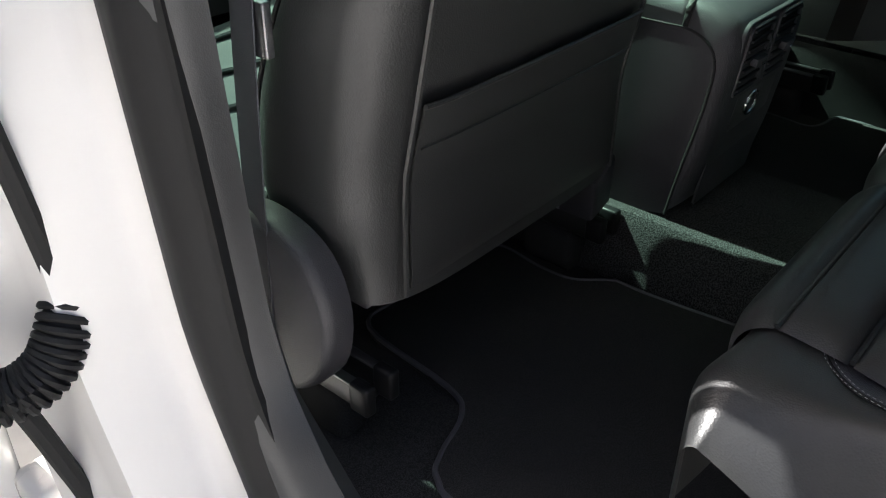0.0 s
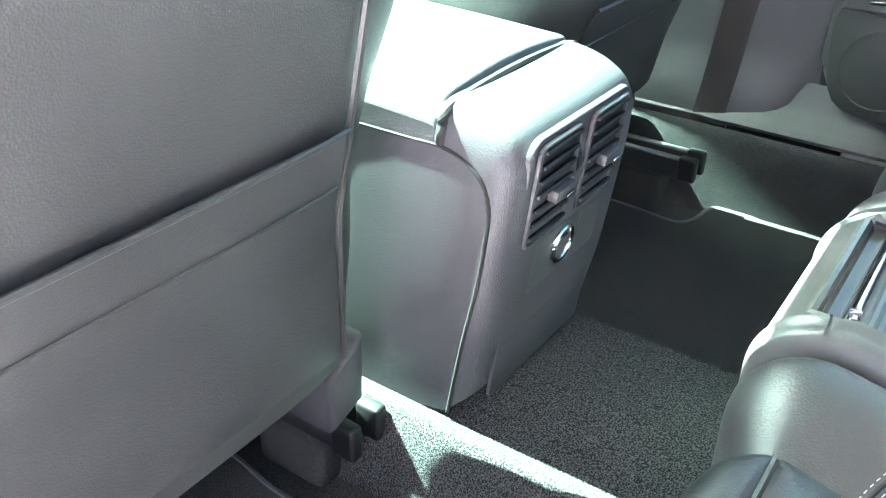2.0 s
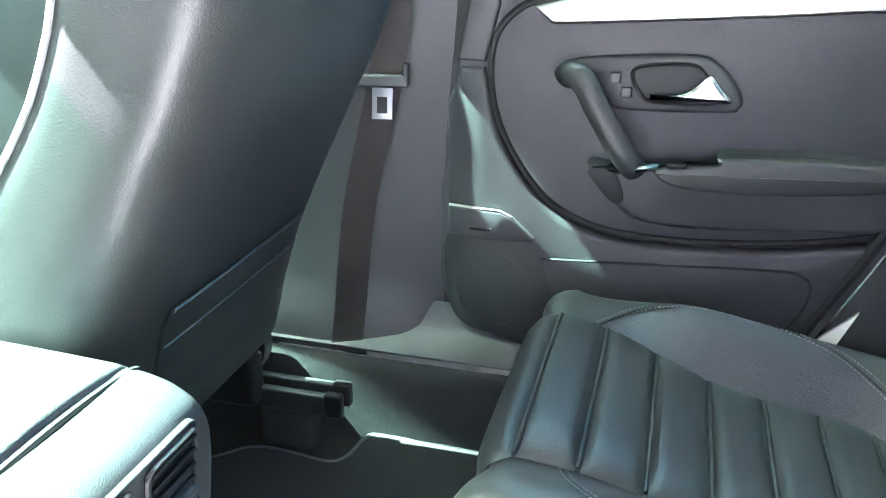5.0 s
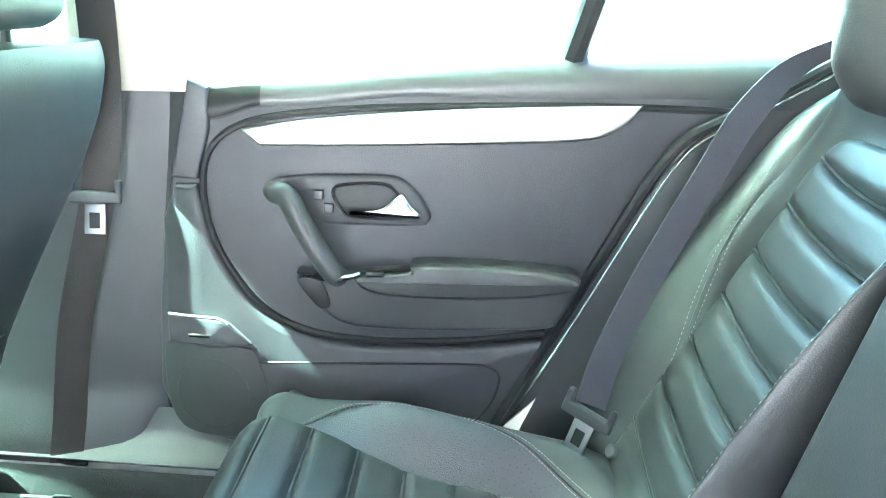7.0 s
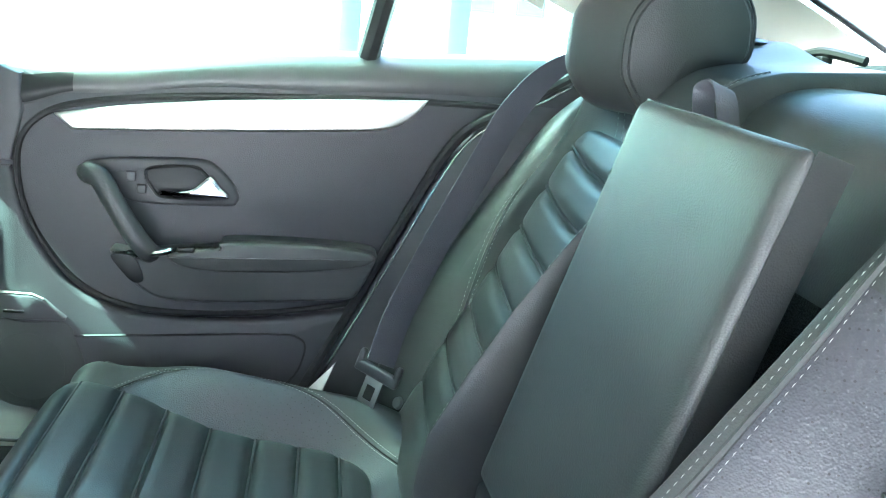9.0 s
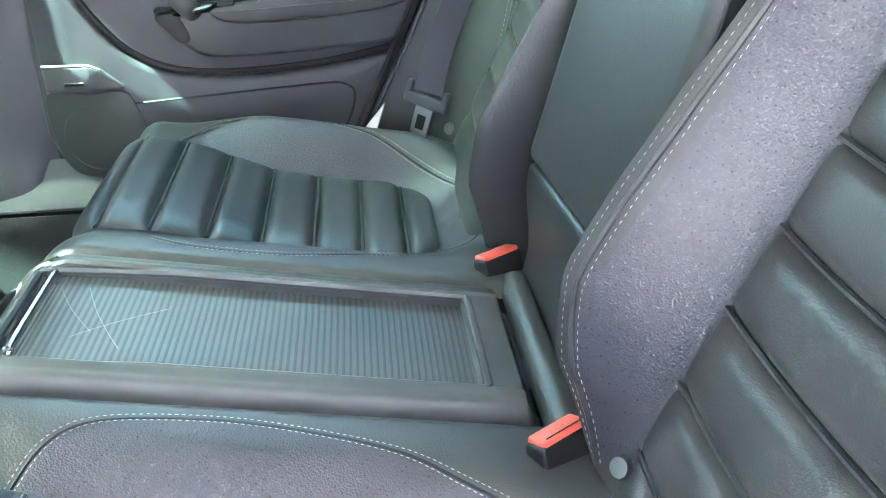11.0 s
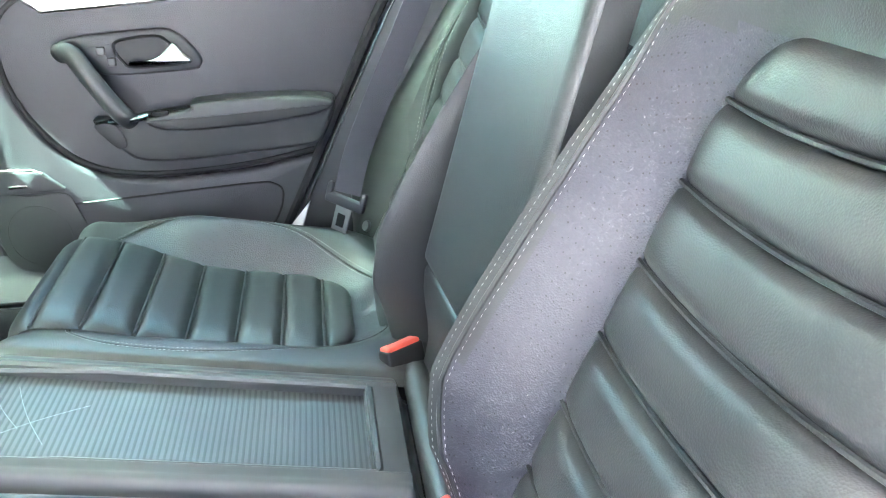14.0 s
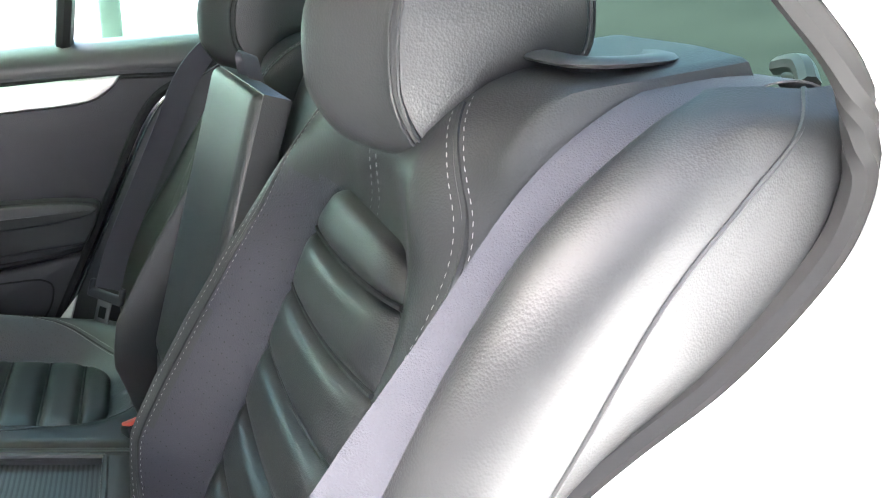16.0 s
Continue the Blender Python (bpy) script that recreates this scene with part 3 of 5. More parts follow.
for k, (x0, s0, x1, s1) in enumerate(((-0.02, 0.46, 0.055, 0.505), (-0.045, 0.43, 0.06, 0.48), (0.03, 0.40, -0.03, 0.475))):
    part("scratch", tube([on_cushion(x0 + (x1 - x0) * t, s0 + (s1 - s0) * t + 0.004 * math.sin(t * 3.1), -0.0064) for t in span(0, 1, 10)], 0.00025, 4), GREY_WALL, tray, "pale scratch across the slats")
rim = [on_cushion(x, s, 0.0035) for x, s in ((0.085, 0.102), (0.085, 0.25), (0.085, 0.40), (0.085, 0.53), (0.08, 0.536), (0.0, 0.536), (-0.08, 0.536), (-0.085, 0.53), (-0.085, 0.40), (-0.085, 0.25), (-0.085, 0.102), (-0.08, 0.098), (0.0, 0.098), (0.08, 0.098))]
part("slot_rim", tube(rim, 0.005, 8, True), PLASTIC, tray)
part("handle", tube(line, 0.0042, 10), CHROME, tray, "polished chrome pull bar")
part("rear_bar", sheet(lambda x, a: Vector((x, -0.056 + 0.017 * math.cos(a), 0.322 + 0.018 * math.sin(a))), span(-0.145, 0.145, 8), span(-0.4, math.pi + 0.4, 14)), LEATHER, tray)


def on_mid(x, z, h):
    n = Vector((0, 1, 0.28)).normalized()
    x = 0.027 + 1.147 * x * (1 + 0.06 * (0.62 - z))   # set a little askew, as the backrests are
    return Vector((x, -0.0695 - 0.28 * (z - 0.40), z)) + n * (h + 0.098 * x)


mid = thing("armrest", (0, -0.1, 0.33), "black leather centre armrest folded up between the rear backrests", "armrest")
AW = 0.116   # half the armrest's width
zs = [0.468, 0.4685, 0.470, 0.474, 0.48] + span(0.50, 0.845, 20) + [0.858, 0.865, 0.869, 0.871, 0.8715]
xs = [AW, AW - 0.0003, AW - 0.0015, AW - 0.0045, AW - 0.009, AW - 0.014]


def soft(d, r=0.012):
    return r * (1 - math.sqrt(max(0, 1 - (1 - min(d / r, 1)) ** 2)))


part("pad", sheet(lambda x, z: on_mid(x, z, 0.004 - soft(AW - abs(x)) - soft(z - 0.468) - soft(0.8715 - z)), [-x for x in xs] + span(-0.08, 0.08, 9) + xs[::-1], zs), LEATHER, mid)
part("pad_back", sheet(lambda x, z: on_mid(x, z, -0.0065), span(AW + 0.0006, -AW - 0.0006, 8), span(0.468, 0.8722, 8), 0.032), LEATHER, mid)
part("hinge_cover", sheet(lambda x, z: on_mid(x, z, -0.004 - 0.03 * sm(0.46, 0.35, z) - soft(0.465 - z, 0.008)), span(0.115, -0.115, 12), span(0.30, 0.455, 8) + [0.46, 0.463, 0.465], 0.04), LEATHER, mid)
loop = smooth_line([on_mid(0.05, 0.865, -0.03), on_mid(0.055, 0.89, -0.02), on_mid(0.04, 0.899, -0.02), on_mid(0.03, 0.89, -0.025), on_mid(0.025, 0.86, -0.04)], 6)
part("pull_strap", ribbon(loop, [Vector((0.002, 0.010, 0.004))] * len(loop), 0.002), BELT, mid, "black webbing pull loop")

# ---- belts and buckles ----
def buckle(x, side):
    b = thing("seat_belt_buckle", (x, -0.04, 0.33), "black seat belt buckle with a red release button", "buckle", "seat belt buckles")
    m = Matrix.Translation((x, -0.040, 0.352)) @ Matrix.Rotation(radians(33), 4, "Z") @ Matrix.Rotation(radians(16), 4, "Y")
    part("housing", box(-0.012, 0.012, -0.029, 0.029, -0.07, 0.0, 0.004, 3, m), DARK, b)
    part("release_button", box(-0.0105, 0.0105, -0.0255, 0.0255, -0.010, 0.0045, 0.003, 3, m), RED, b, "red plastic release button")
    part("slot", box(*((0.0065, 0.0112) if side > 0 else (-0.0085, -0.0065)), -0.013 if side > 0 else -0.02, 0.013 if side > 0 else 0.02, -0.004, 0.0049, 0.0005, 1, m), DARK, b)
    part("mouth", box(-0.034, 0.034, -0.06, 0.04, -0.03, -0.022, 0.006, 3, Matrix.Translation((x, -0.045, 0.345)) @ Matrix.Rotation(ALPHA, 4, "X")), DARK, b)
    return b


buckle(0.168, 1), buckle(-0.160, -1)


def tongue(m, parent):
    """The sliding tongue of a belt: a plastic bar with a slot and the steel blade."""
    t = part("tongue", box(-0.036, 0.036, -0.006, 0.006, -0.008, 0.010, 0.004, 3, m), GREY_PLASTIC, parent, "grey plastic belt tongue")
    for x0, x1 in ((-0.036, -0.026), (0.026, 0.036)):
        part("cheek", box(x0, x1, -0.006, 0.006, 0.0, 0.026, 0.004, 3, m), GREY_PLASTIC, t)
    part("blade", prism([(-0.014, -0.05), (0.014, -0.05), (0.014, -0.006), (-0.014, -0.006)], -0.0015, 0.0015, 0.0005, "y"), BLADE_STEEL, t, "dull steel latch blade").matrix_local = m
    part("blade_window", prism([(-0.007, -0.042), (0.007, -0.042), (0.007, -0.02), (-0.007, -0.02)], -0.0022, 0.0022, 0.0, "y"), DARK, t).matrix_local = m
    return t


def rear_belt(side):
    b = thing("seat_belt", (side * 0.6, -0.1, 0.35), "black webbing rear seat belt with a grey tongue", "seat belt", "rear seat belts")
    if side < 0:
        keys = [(0.588, 0.36, 0.030), (0.594, 0.42, 0.030), (0.608, 0.5, 0.032), (0.630, 0.6, 0.030), (0.641, 0.7, 0.014), (0.640, 0.78, -0.008)]
        line = [on_back(side * x, up(z), h) for x, z, h in keys]
        wide = [(0.014, 0.019, 0.008)] * 6
    else:
        line = [(0.529, 0.006, 0.440), (0.562, -0.016, 0.500), (0.599, -0.060, 0.588), (0.617, -0.097, 0.661), (0.624, -0.134, 0.738), (0.632, -0.172, 0.813)]
        wide = [(-0.007, 0.0205, 0.0095)] * 6
    ends = [(0.630, -0.325, 0.866), (0.624, -0.385, 0.913)] if side < 0 else [(0.652, -0.238, 0.880), (0.640, -0.345, 0.926)]
    line += [(side * x, y, z) for x, y, z in ends + [(0.612, -0.44, 0.931), (0.600, -0.49, 0.934), (0.592, -0.53, 0.922), (0.588, -0.55, 0.89)]]
    wide += [(-side * 0.012, 0.020, 0.006), (-side * 0.017, 0.016, 0.004), (-side * 0.022, 0.009, 0.002), (-side * 0.024, 0.004, 0), (-side * 0.024, 0, 0), (-side * 0.024, 0, 0)]
    pts, across = smooth_line(line, 5), smooth_line(wide, 5)
    part("webbing", ribbon(pts, across, 0.0015), BELT, b)
    if side < 0:
        m = Matrix.Translation(on_back(side * 0.586, up(0.385), 0.040)) @ BT.to_track_quat("Z", "Y").to_matrix().to_4x4()
    else:
        m = Matrix.Translation((0.520, 0.011, 0.428)) @ Matrix.Rotation(radians(58), 4, "Z") @ Matrix.Rotation(radians(8), 4, "X") @ Matrix.Rotation(radians(-14), 4, "Y")
    tongue(m, b)
    return b


rear_belt(-1), rear_belt(1)

# ---- front seats ----
def front_seat(side):
    c = -0.380 if side < 0 else 0.370
    seat = thing("front_seat", (c, 0.95, 0.055), "black leather front seat with a map pocket on its back", "seat", "front seats")

    def back_y(z):
        if side < 0:
            return 0.765 - 0.20 * max(0, z - 0.42)
        return float(np.interp(z, (0.30, 0.38, 0.46, 0.54, 0.636, 0.70, 0.77, 0.83, 0.96, 1.1), (0.805, 0.797, 0.772, 0.737, 0.692, 0.660, 0.633, 0.620, 0.612, 0.61)))

    def ring(z):
        hw = 0.245 - 0.015 * sm(0.55, 0.92, z) - (0.018 if side < 0 else 0.045) * sm(0.40, 0.27, z)
        hd = 0.105 - 0.03 * sm(0.34, 0.26, z) - (0.04 if side < 0 else 0.028) * sm(0.45, 0.75, z)
        if side > 0 and z > 0.80:   # rounded shoulders
            k = 1 - math.sqrt(max(0.0, 1 - ((z - 0.80) / 0.062) ** 2))
            hw, hd = hw - 0.06 * k, hd * (1 - 0.7 * k)
        yb = back_y(z)
        pts = []
        n = 64
        for k in range(n):
            a = 2 * math.pi * k / n
            ca, sa = math.cos(a), math.sin(a)
            x = hw * math.copysign(abs(ca) ** (0.38 if side < 0 and ca > 0 else 0.5 if side < 0 else 0.40), ca)
            y = yb + hd + (hd + (0 if side < 0 else 0.03)) * math.copysign(abs(sa) ** (0.62 if side < 0 else 0.42), sa)
            if sa < 0:
                y = yb + hd - hd * abs(sa) ** 0.45
            if side < 0 and x > 0:
                x *= 1.08 + 0.06 * sm(0.3, -0.4, sa) - 0.09 * sm(0.60, 0.48, z)
            pts.append(Vector((c + x, y, z)))
        return pts
    zb = 0.276 if side < 0 else 0.318
    top = 0.96 if side < 0 else 0.861
    zs = [zb, zb + 0.003, zb + 0.01, zb + 0.023] + (span(zb + 0.04, 0.9, 34) + [0.93, 0.95, 0.96] if side < 0 else span(zb + 0.04, 0.80, 30) + [0.81, 0.82, 0.83, 0.84, 0.848, 0.854, 0.858, 0.861])
    rings = [ring(z) for z in zs]
    bm = sheet(lambda i, j: rings[int(i)][int(j) % 64], range(len(zs)), range(65))
    bmesh.ops.remove_doubles(bm, verts=bm.verts[:], dist=0.0001)
    bmesh.ops.holes_fill(bm, edges=[e for e in bm.edges if e.is_boundary])
    base = part("backrest", bm, LEATHER, seat)

    def pocket(u, z):
        return (c + (0.189 if side < 0 else 0.150) * u, back_y(z) - (0.003 if side < 0 else 0.0005) - (0.005 if side < 0 else 0.0015) * (1 - abs(u) ** 8) * sm(zb + 0.018, zb + 0.038, z) - 0.002 * sm(0.44, 0.48, z), z)
    hem = 0.499 if side < 0 else 0.491
    pk = part("map_pocket", sheet(pocket, [-1, -0.985, -0.95] + span(-0.9, 0.9, 14) + [0.95, 0.985, 1], span(zb + 0.02, hem, 18), 0.003), LEATHER, base)
    part("pocket_hem", tube([Vector(pocket(u, hem + 0.001)) for u in span(-1, 1, 20)], 0.0028, 8), LEATHER, pk)
    part("seam", tube([Vector(pocket(u, hem - 0.044)) + Vector((0, -0.001, 0)) for u in span(-0.98, 0.98, 20)], 0.0016, 6), LEATHER, pk)
    for sgn in (-1, 1):
        if side < 0:
            part("seam", tube([Vector((c + sgn * (0.196 + 0.006 * sm(0.5, 0.9, z)), back_y(z) - (0.001 if side < 0 else -0.0005), z)) for z in span(zb + 0.013, 0.93, 24)], 0.003 if side < 0 else 0.002, 6), LEATHER, base)
        rs = [ring(z) for z in span(zb + 0.04, top - 0.02, 26)]
        k = 6 if sgn > 0 else 26
        k = k if side < 0 else (4 if sgn > 0 else 28)
        part("piping", tube([r[k] + Vector((sgn * 0.002, 0.002, 0)) for r in rs], 0.003, 6), THREAD if side > 0 else LEATHER, base, "pale leather piping")
    tw = 0.22 if side < 0 else 0.17
    part("under_trim", prism([(c - tw, zb - 0.007), (c + tw, zb - 0.007), (c + tw, zb + 0.02), (c - tw, zb + 0.02)], 0.83, 0.795 if side < 0 else 0.815, 0.006, "y"), GREY_PLASTIC if side < 0 else DARK, seat)
    inner = c - side * 0.212
    part("bracket", prism([(inner - 0.022, 0.20), (inner + 0.022, 0.215), (inner + 0.025, 0.285), (inner - 0.025, 0.26)], 0.83, 0.775 if side < 0 else 0.81, 0.008, "y"), GREY_PLASTIC, seat, "grey plastic corner bracket")
    # recliner cover on the outer side
    xo = c + side * (0.25 if side < 0 else 0.235)
    oval = [(0.775, 0.30), (0.80, 0.36), (0.86, 0.385), (0.93, 0.375), (1.02, 0.31), (1.16, 0.285), (1.4, 0.28), (1.42, 0.20), (1.2, 0.175), (0.95, 0.165), (0.85, 0.175), (0.79, 0.225)]
    if side > 0:
        oval = [(y + 0.09, 0.165 + (z - 0.165) * 0.62) for y, z in oval]
    else:
        oval = [(y + 0.012, z - 0.012) for y, z in oval]
    ov = [(p.y, p.z) for p in smooth_line([(0, y, z) for y, z in oval], 4, True)]
    part("side_cover", prism(ov, xo, xo + side * 0.035, 0.012), GREY_PLASTIC, seat, "smooth grey plastic recliner cover")
    cu = sheet(lambda u, v: (c + 0.25 * u, 0.93 + 0.52 * v, 0.335 + 0.04 * abs(u) ** 2 + 0.05 * v - 0.08 * sm(0.85, 1, v) - 0.05 * sm(0.9, 1, abs(u))), span(-1, 1, 26), span(0, 1, 18), 0.12)
    part("seat_cushion", cu, LEATHER, seat)
    for k in range(4):
        part("flute_seam", tube([Vector((c + 0.17 * u, 1.03 + 0.1 * k, 0.339 + 0.05 * (0.1 + 0.1 * k) / 0.52 + 0.04 * (0.68 * u) ** 2)) for u in span(-1, 1, 9)], 0.004, 6), LEATHER, seat)
    y0 = 0.775 if side < 0 else 0.742
    for x in (c - 0.23, c + 0.23):
        rail = part("rail", box(x - 0.019, x + 0.019, y0 + 0.012, 1.45, 0.156, 0.164, 0.002), STEEL, seat, "black steel seat rail")
        for dx in (-0.018, 0.018):
            part("flange", box(x + dx - 0.003, x + dx + 0.003, y0 + 0.006, 1.45, 0.160, 0.189, 0.0012), STEEL, rail)
            # The top lip of each flange is a lighter steel than the rail.
            part("lip", box(x + dx - 0.006, x + dx + 0.006, y0 + 0.006, 1.45, 0.189, 0.1925, 0.001), BLADE_STEEL, rail, "lighter steel lip along the flange")
            part("end_cap", box(x + dx - 0.008, x + dx + 0.008, y0 - 0.008, y0 + 0.02, 0.158, 0.196, 0.004), DARK, rail)
        part("rail_foot", box(x - 0.02, x + 0.02, y0 + 0.04, y0 + 0.13, 0.085, 0.157, 0.012), CARPET, rail, "carpeted foot under the rail")
        for yb in (y0 + 0.075, y0 + 0.16):
            bolt = bmesh.new()
            bmesh.ops.create_cone(bolt, cap_ends=True, segments=12, radius1=0.008, radius2=0.006, depth=0.010)
            bolt.transform(Matrix.Translation((x, yb, 0.168)))
            part("bolt", bolt, BLADE_STEEL, rail, "steel rail bolt")
    for x in (c - 0.2, c + 0.2):
        part("side_frame", box(x - 0.02, x + 0.02, 0.86, 1.4, 0.17, 0.25, 0.008), DARK, seat)
    hz = top + 0.012
    part("headrest", box(c - 0.13, c + 0.13, back_y(top) + 0.01, back_y(top) + 0.11, hz, hz + 0.17, 0.04, 5), LEATHER, seat)
    for x in (c - 0.05, c + 0.05):
        part("post", tube([(x, back_y(top) + 0.055, top - 0.05), (x, back_y(top) + 0.055, hz + 0.04)], 0.006, 8), STEEL, seat)
    return seat


front_seat(-1), front_seat(1)

# ---- centre console ----
console = thing("center_console", (0.008, 0.85, 0.15), "charcoal centre console with rear air vents and a power socket", "console")
CX = 0.008
out = [(0.762, 0.496), (0.728, 0.497), (0.703, 0.494), (0.682, 0.487), (0.665, 0.475), (0.6565, 0.457), (0.656, 0.43), (0.659, 0.40), (0.6665, 0.34), (0.674, 0.29), (0.687, 0.23), (0.70, 0.15), (0.95, 0.15), (0.95, 0.484)]
ol = smooth_line([(0, y, z) for y, z in out[:11]], 4) + [Vector((0, 0.95, 0.15)), Vector((0, 0.95, 0.496))]


def console_body(inset, depth):
    """The console's side outline, drawn in by inset at the flanks."""
    return [Vector((0, p.y + (inset if p.y < 0.9 else 0), p.z - (inset if p.z > 0.2 else 0))) for p in ol]


rows = [(-0.112, 0.030), (-0.111, 0.020), (-0.107, 0.010), (-0.101, 0.004), (-0.093, 0.001), (-0.084, 0.0)]
rows = rows + [(0.0, 0.0)] + [(-x, d) for x, d in rows[::-1]]
secs = [[Vector((CX + x, p.y, p.z)) for p in console_body(d, 0)] for x, d in rows]
bm = sheet(lambda i, j: secs[int(i)][int(j)], range(len(rows)), range(len(ol)))
for sec in (secs[0], secs[-1]):
    bm.faces.new([bm.verts.new(p) for p in sec])
bmesh.ops.remove_doubles(bm, verts=bm.verts[:], dist=0.00001)
bmesh.ops.recalc_face_normals(bm, faces=bm.faces[:])
part("body", bm, GREY_PLASTIC, console)
# the joint of the side flank, with its curved front edge
for sg in (-1, 1):
    fl = smooth_line([(0, 0.95, 0.460), (0, 0.77, 0.462), (0, 0.724, 0.462), (0, 0.693, 0.449), (0, 0.680, 0.424), (0, 0.682, 0.386), (0, 0.688, 0.342), (0, 0.699, 0.286), (0, 0.713, 0.20)], 5)
    part("flank_joint", tube([(CX + sg * 0.1118, p.y, p.z) for p in fl], 0.002, 6), RUBBER, console)


def lid(u, v):
    x = CX + 0.113 * u
    y = 0.729 + 0.40 * v
    a = min(abs(u), 1)
    z = 0.497 + 0.010 * (1 - a * a) + 0.006 * math.sin(v * 3.1) - 0.018 * max(0, (a - 0.8) / 0.2) ** 2 - soft(0.39 * v, 0.008)
    return (CX + math.copysign(0.113 * a, u), y, z - 0.06 * max(0, abs(u) - 1))


part("armrest_lid", sheet(lid, [-1.6, -1.3, -1.02] + span(-1, 1, 26) + [1.02, 1.3, 1.6], [0, 0.005, 0.012, 0.022] + span(0.05, 1, 12)), GREY_PLASTIC, console, "padded leather armrest lid")
part("console_base", box(CX - 0.1115, CX + 0.1115, 0.90, 1.65, 0.15, 0.449, 0.004), GREY_PLASTIC, console)
part("lid_seal", tube(smooth_line([(CX - 0.111, 0.727, 0.464), (CX - 0.110, 0.726, 0.478), (CX - 0.098, 0.726, 0.491), (CX, 0.726, 0.4965), (CX + 0.098, 0.726, 0.491), (CX + 0.110, 0.726, 0.475)], 6), 0.0045, 8), RUBBER, console, "black rubber lid gap")


def on_face(x, z, h):
    """A place on the console's rear face, h metres proud of it."""
    n = Vector((0, -1, -0.12)).normalized()
    return Vector((CX + x, 0.7135 - 0.12 * z - 0.004, z)) + n * h


FACE = Matrix.Translation((CX - 0.006, 0.7095 - 0.12 * 0.4, 0.414)) @ Matrix.Rotation(math.atan(0.12), 4, "X")
# local axes of the face: x across, y into the console, z up the slope


def plate(outline, lo, hi, bevel):
    bm = prism(outline, -lo, -hi, bevel, "y")
    bm.transform(FACE)
    return bm


def rounded(x0, x1, z0, z1, r, n=5):
    pts = []
    for cx, cz, a0 in ((x1 - r, z1 - r, 0), (x0 + r, z1 - r, 90), (x0 + r, z0 + r, 180), (x1 - r, z0 + r, 270)):
        for k in range(n):
            a = radians(a0 + 90 * k / (n - 1))
            pts.append((cx + r * math.cos(a), cz + r * math.sin(a)))
    return pts


bez = part("vent_bezel", plate(rounded(-0.089, 0.082, -0.105, 0.064, 0.014), -0.004, 0.002, 0.002), GREY_PLASTIC, console)
for x0, x1 in ((-0.080, -0.015), (0.007, 0.072)):
    vent = part("air_vent", plate(rounded(x0, x1, -0.034, 0.058, 0.006), -0.002, 0.0032, 0.001), DARK, console, "black louvred air vent")
    for k in range(7):
        z = -0.027 + 0.0132 * k
        m = FACE @ Matrix.Translation(((x0 + x1) / 2, -0.004, z)) @ Matrix.Rotation(radians(-28), 4, "X")
        part("slat", box(-(x1 - x0) / 2 + 0.003, (x1 - x0) / 2 - 0.003, -0.005, 0.005, -0.0018, 0.0018, 0.001, 2, m), DARK, vent)
    xm = (x0 + x1) / 2
    part("slider", box(-0.016, 0.016, -0.006, 0.004, -0.0055, 0.0055, 0.002, 2, FACE @ Matrix.Translation((xm + 0.004, -0.010, 0.010))), GREY_PLASTIC, vent)
    part("slider_trim", box(-0.002, 0.012, -0.0012, 0.001, -0.004, -0.001, 0.0005, 2, FACE @ Matrix.Translation((xm + 0.004, -0.017, 0.010))), CHROME, vent, "chrome accent")
    fr = [FACE @ Vector((x, -0.004, z)) for x, z in rounded(x0, x1, -0.034, 0.058, 0.006)]
    part("rim", tube(fr, 0.0025, 6, True), GREY_PLASTIC, vent)
wheel = bmesh.new()
bmesh.ops.create_cone(wheel, cap_ends=True, segments=24, radius1=0.015, radius2=0.015, depth=0.004)
wheel.transform(FACE @ Matrix.Translation((-0.004, 0.007, 0.02)) @ Matrix.Rotation(radians(90), 4, "Y"))
part("thumb_wheel", wheel, PLASTIC, console, "ribbed vent thumb wheel")
part("blank_switch", plate(rounded(0.026, 0.070, -0.094, -0.042, 0.004), -0.002, 0.0045, 0.0015), PLASTIC, console)
part("socket_plate", plate(rounded(-0.055, 0.022, -0.094, -0.040, 0.004), -0.002, 0.0045, 0.0015), PLASTIC, console)
rim = [FACE @ Vector((-0.004 + 0.0165 * math.cos(a), -0.0055, -0.064 + 0.0165 * math.sin(a))) for a in span(0, 2 * math.pi * 31 / 32, 32)]
so = part("power_socket", tube(rim, 0.003, 8, True), CHROME, console, "power socket with a chrome ring")
hole = bmesh.new()
bmesh.ops.create_cone(hole, cap_ends=True, segments=24, radius1=0.0148, radius2=0.0148, depth=0.003)
hole.transform(FACE @ Matrix.Translation((-0.004, -0.0045, -0.064)) @ Matrix.Rotation(radians(90), 4, "X"))
part("socket_cap", hole, GREY_PLASTIC, so)
part("socket_slot", box(-0.009, 0.001, -0.0078, -0.0058, -0.056, -0.054, 0.0003, 1, FACE), DARK, so)
part("lower_cover", plate(rounded(-0.083, 0.086, -0.200, -0.112, 0.006), -0.002, 0.0015, 0.001), GREY_PLASTIC, console)

# ---- right rear door ----
door = thing("door_panel", (0.72, 0.2, 0.25), "charcoal rear door trim with aluminium strip, pull handle and armrest", "door")


def sill_z(y):
    return 0.809 + 0.055 * sm(0.58, 0.0, y) + 0.02 * sm(0.05, -0.28, y)


def band_z(y):
    return 0.733 + 0.028 * sm(0.56, 0.47, y) + 0.026 * sm(0.48, 0.25, y) + 0.018 * sm(0.3, -0.18, y)


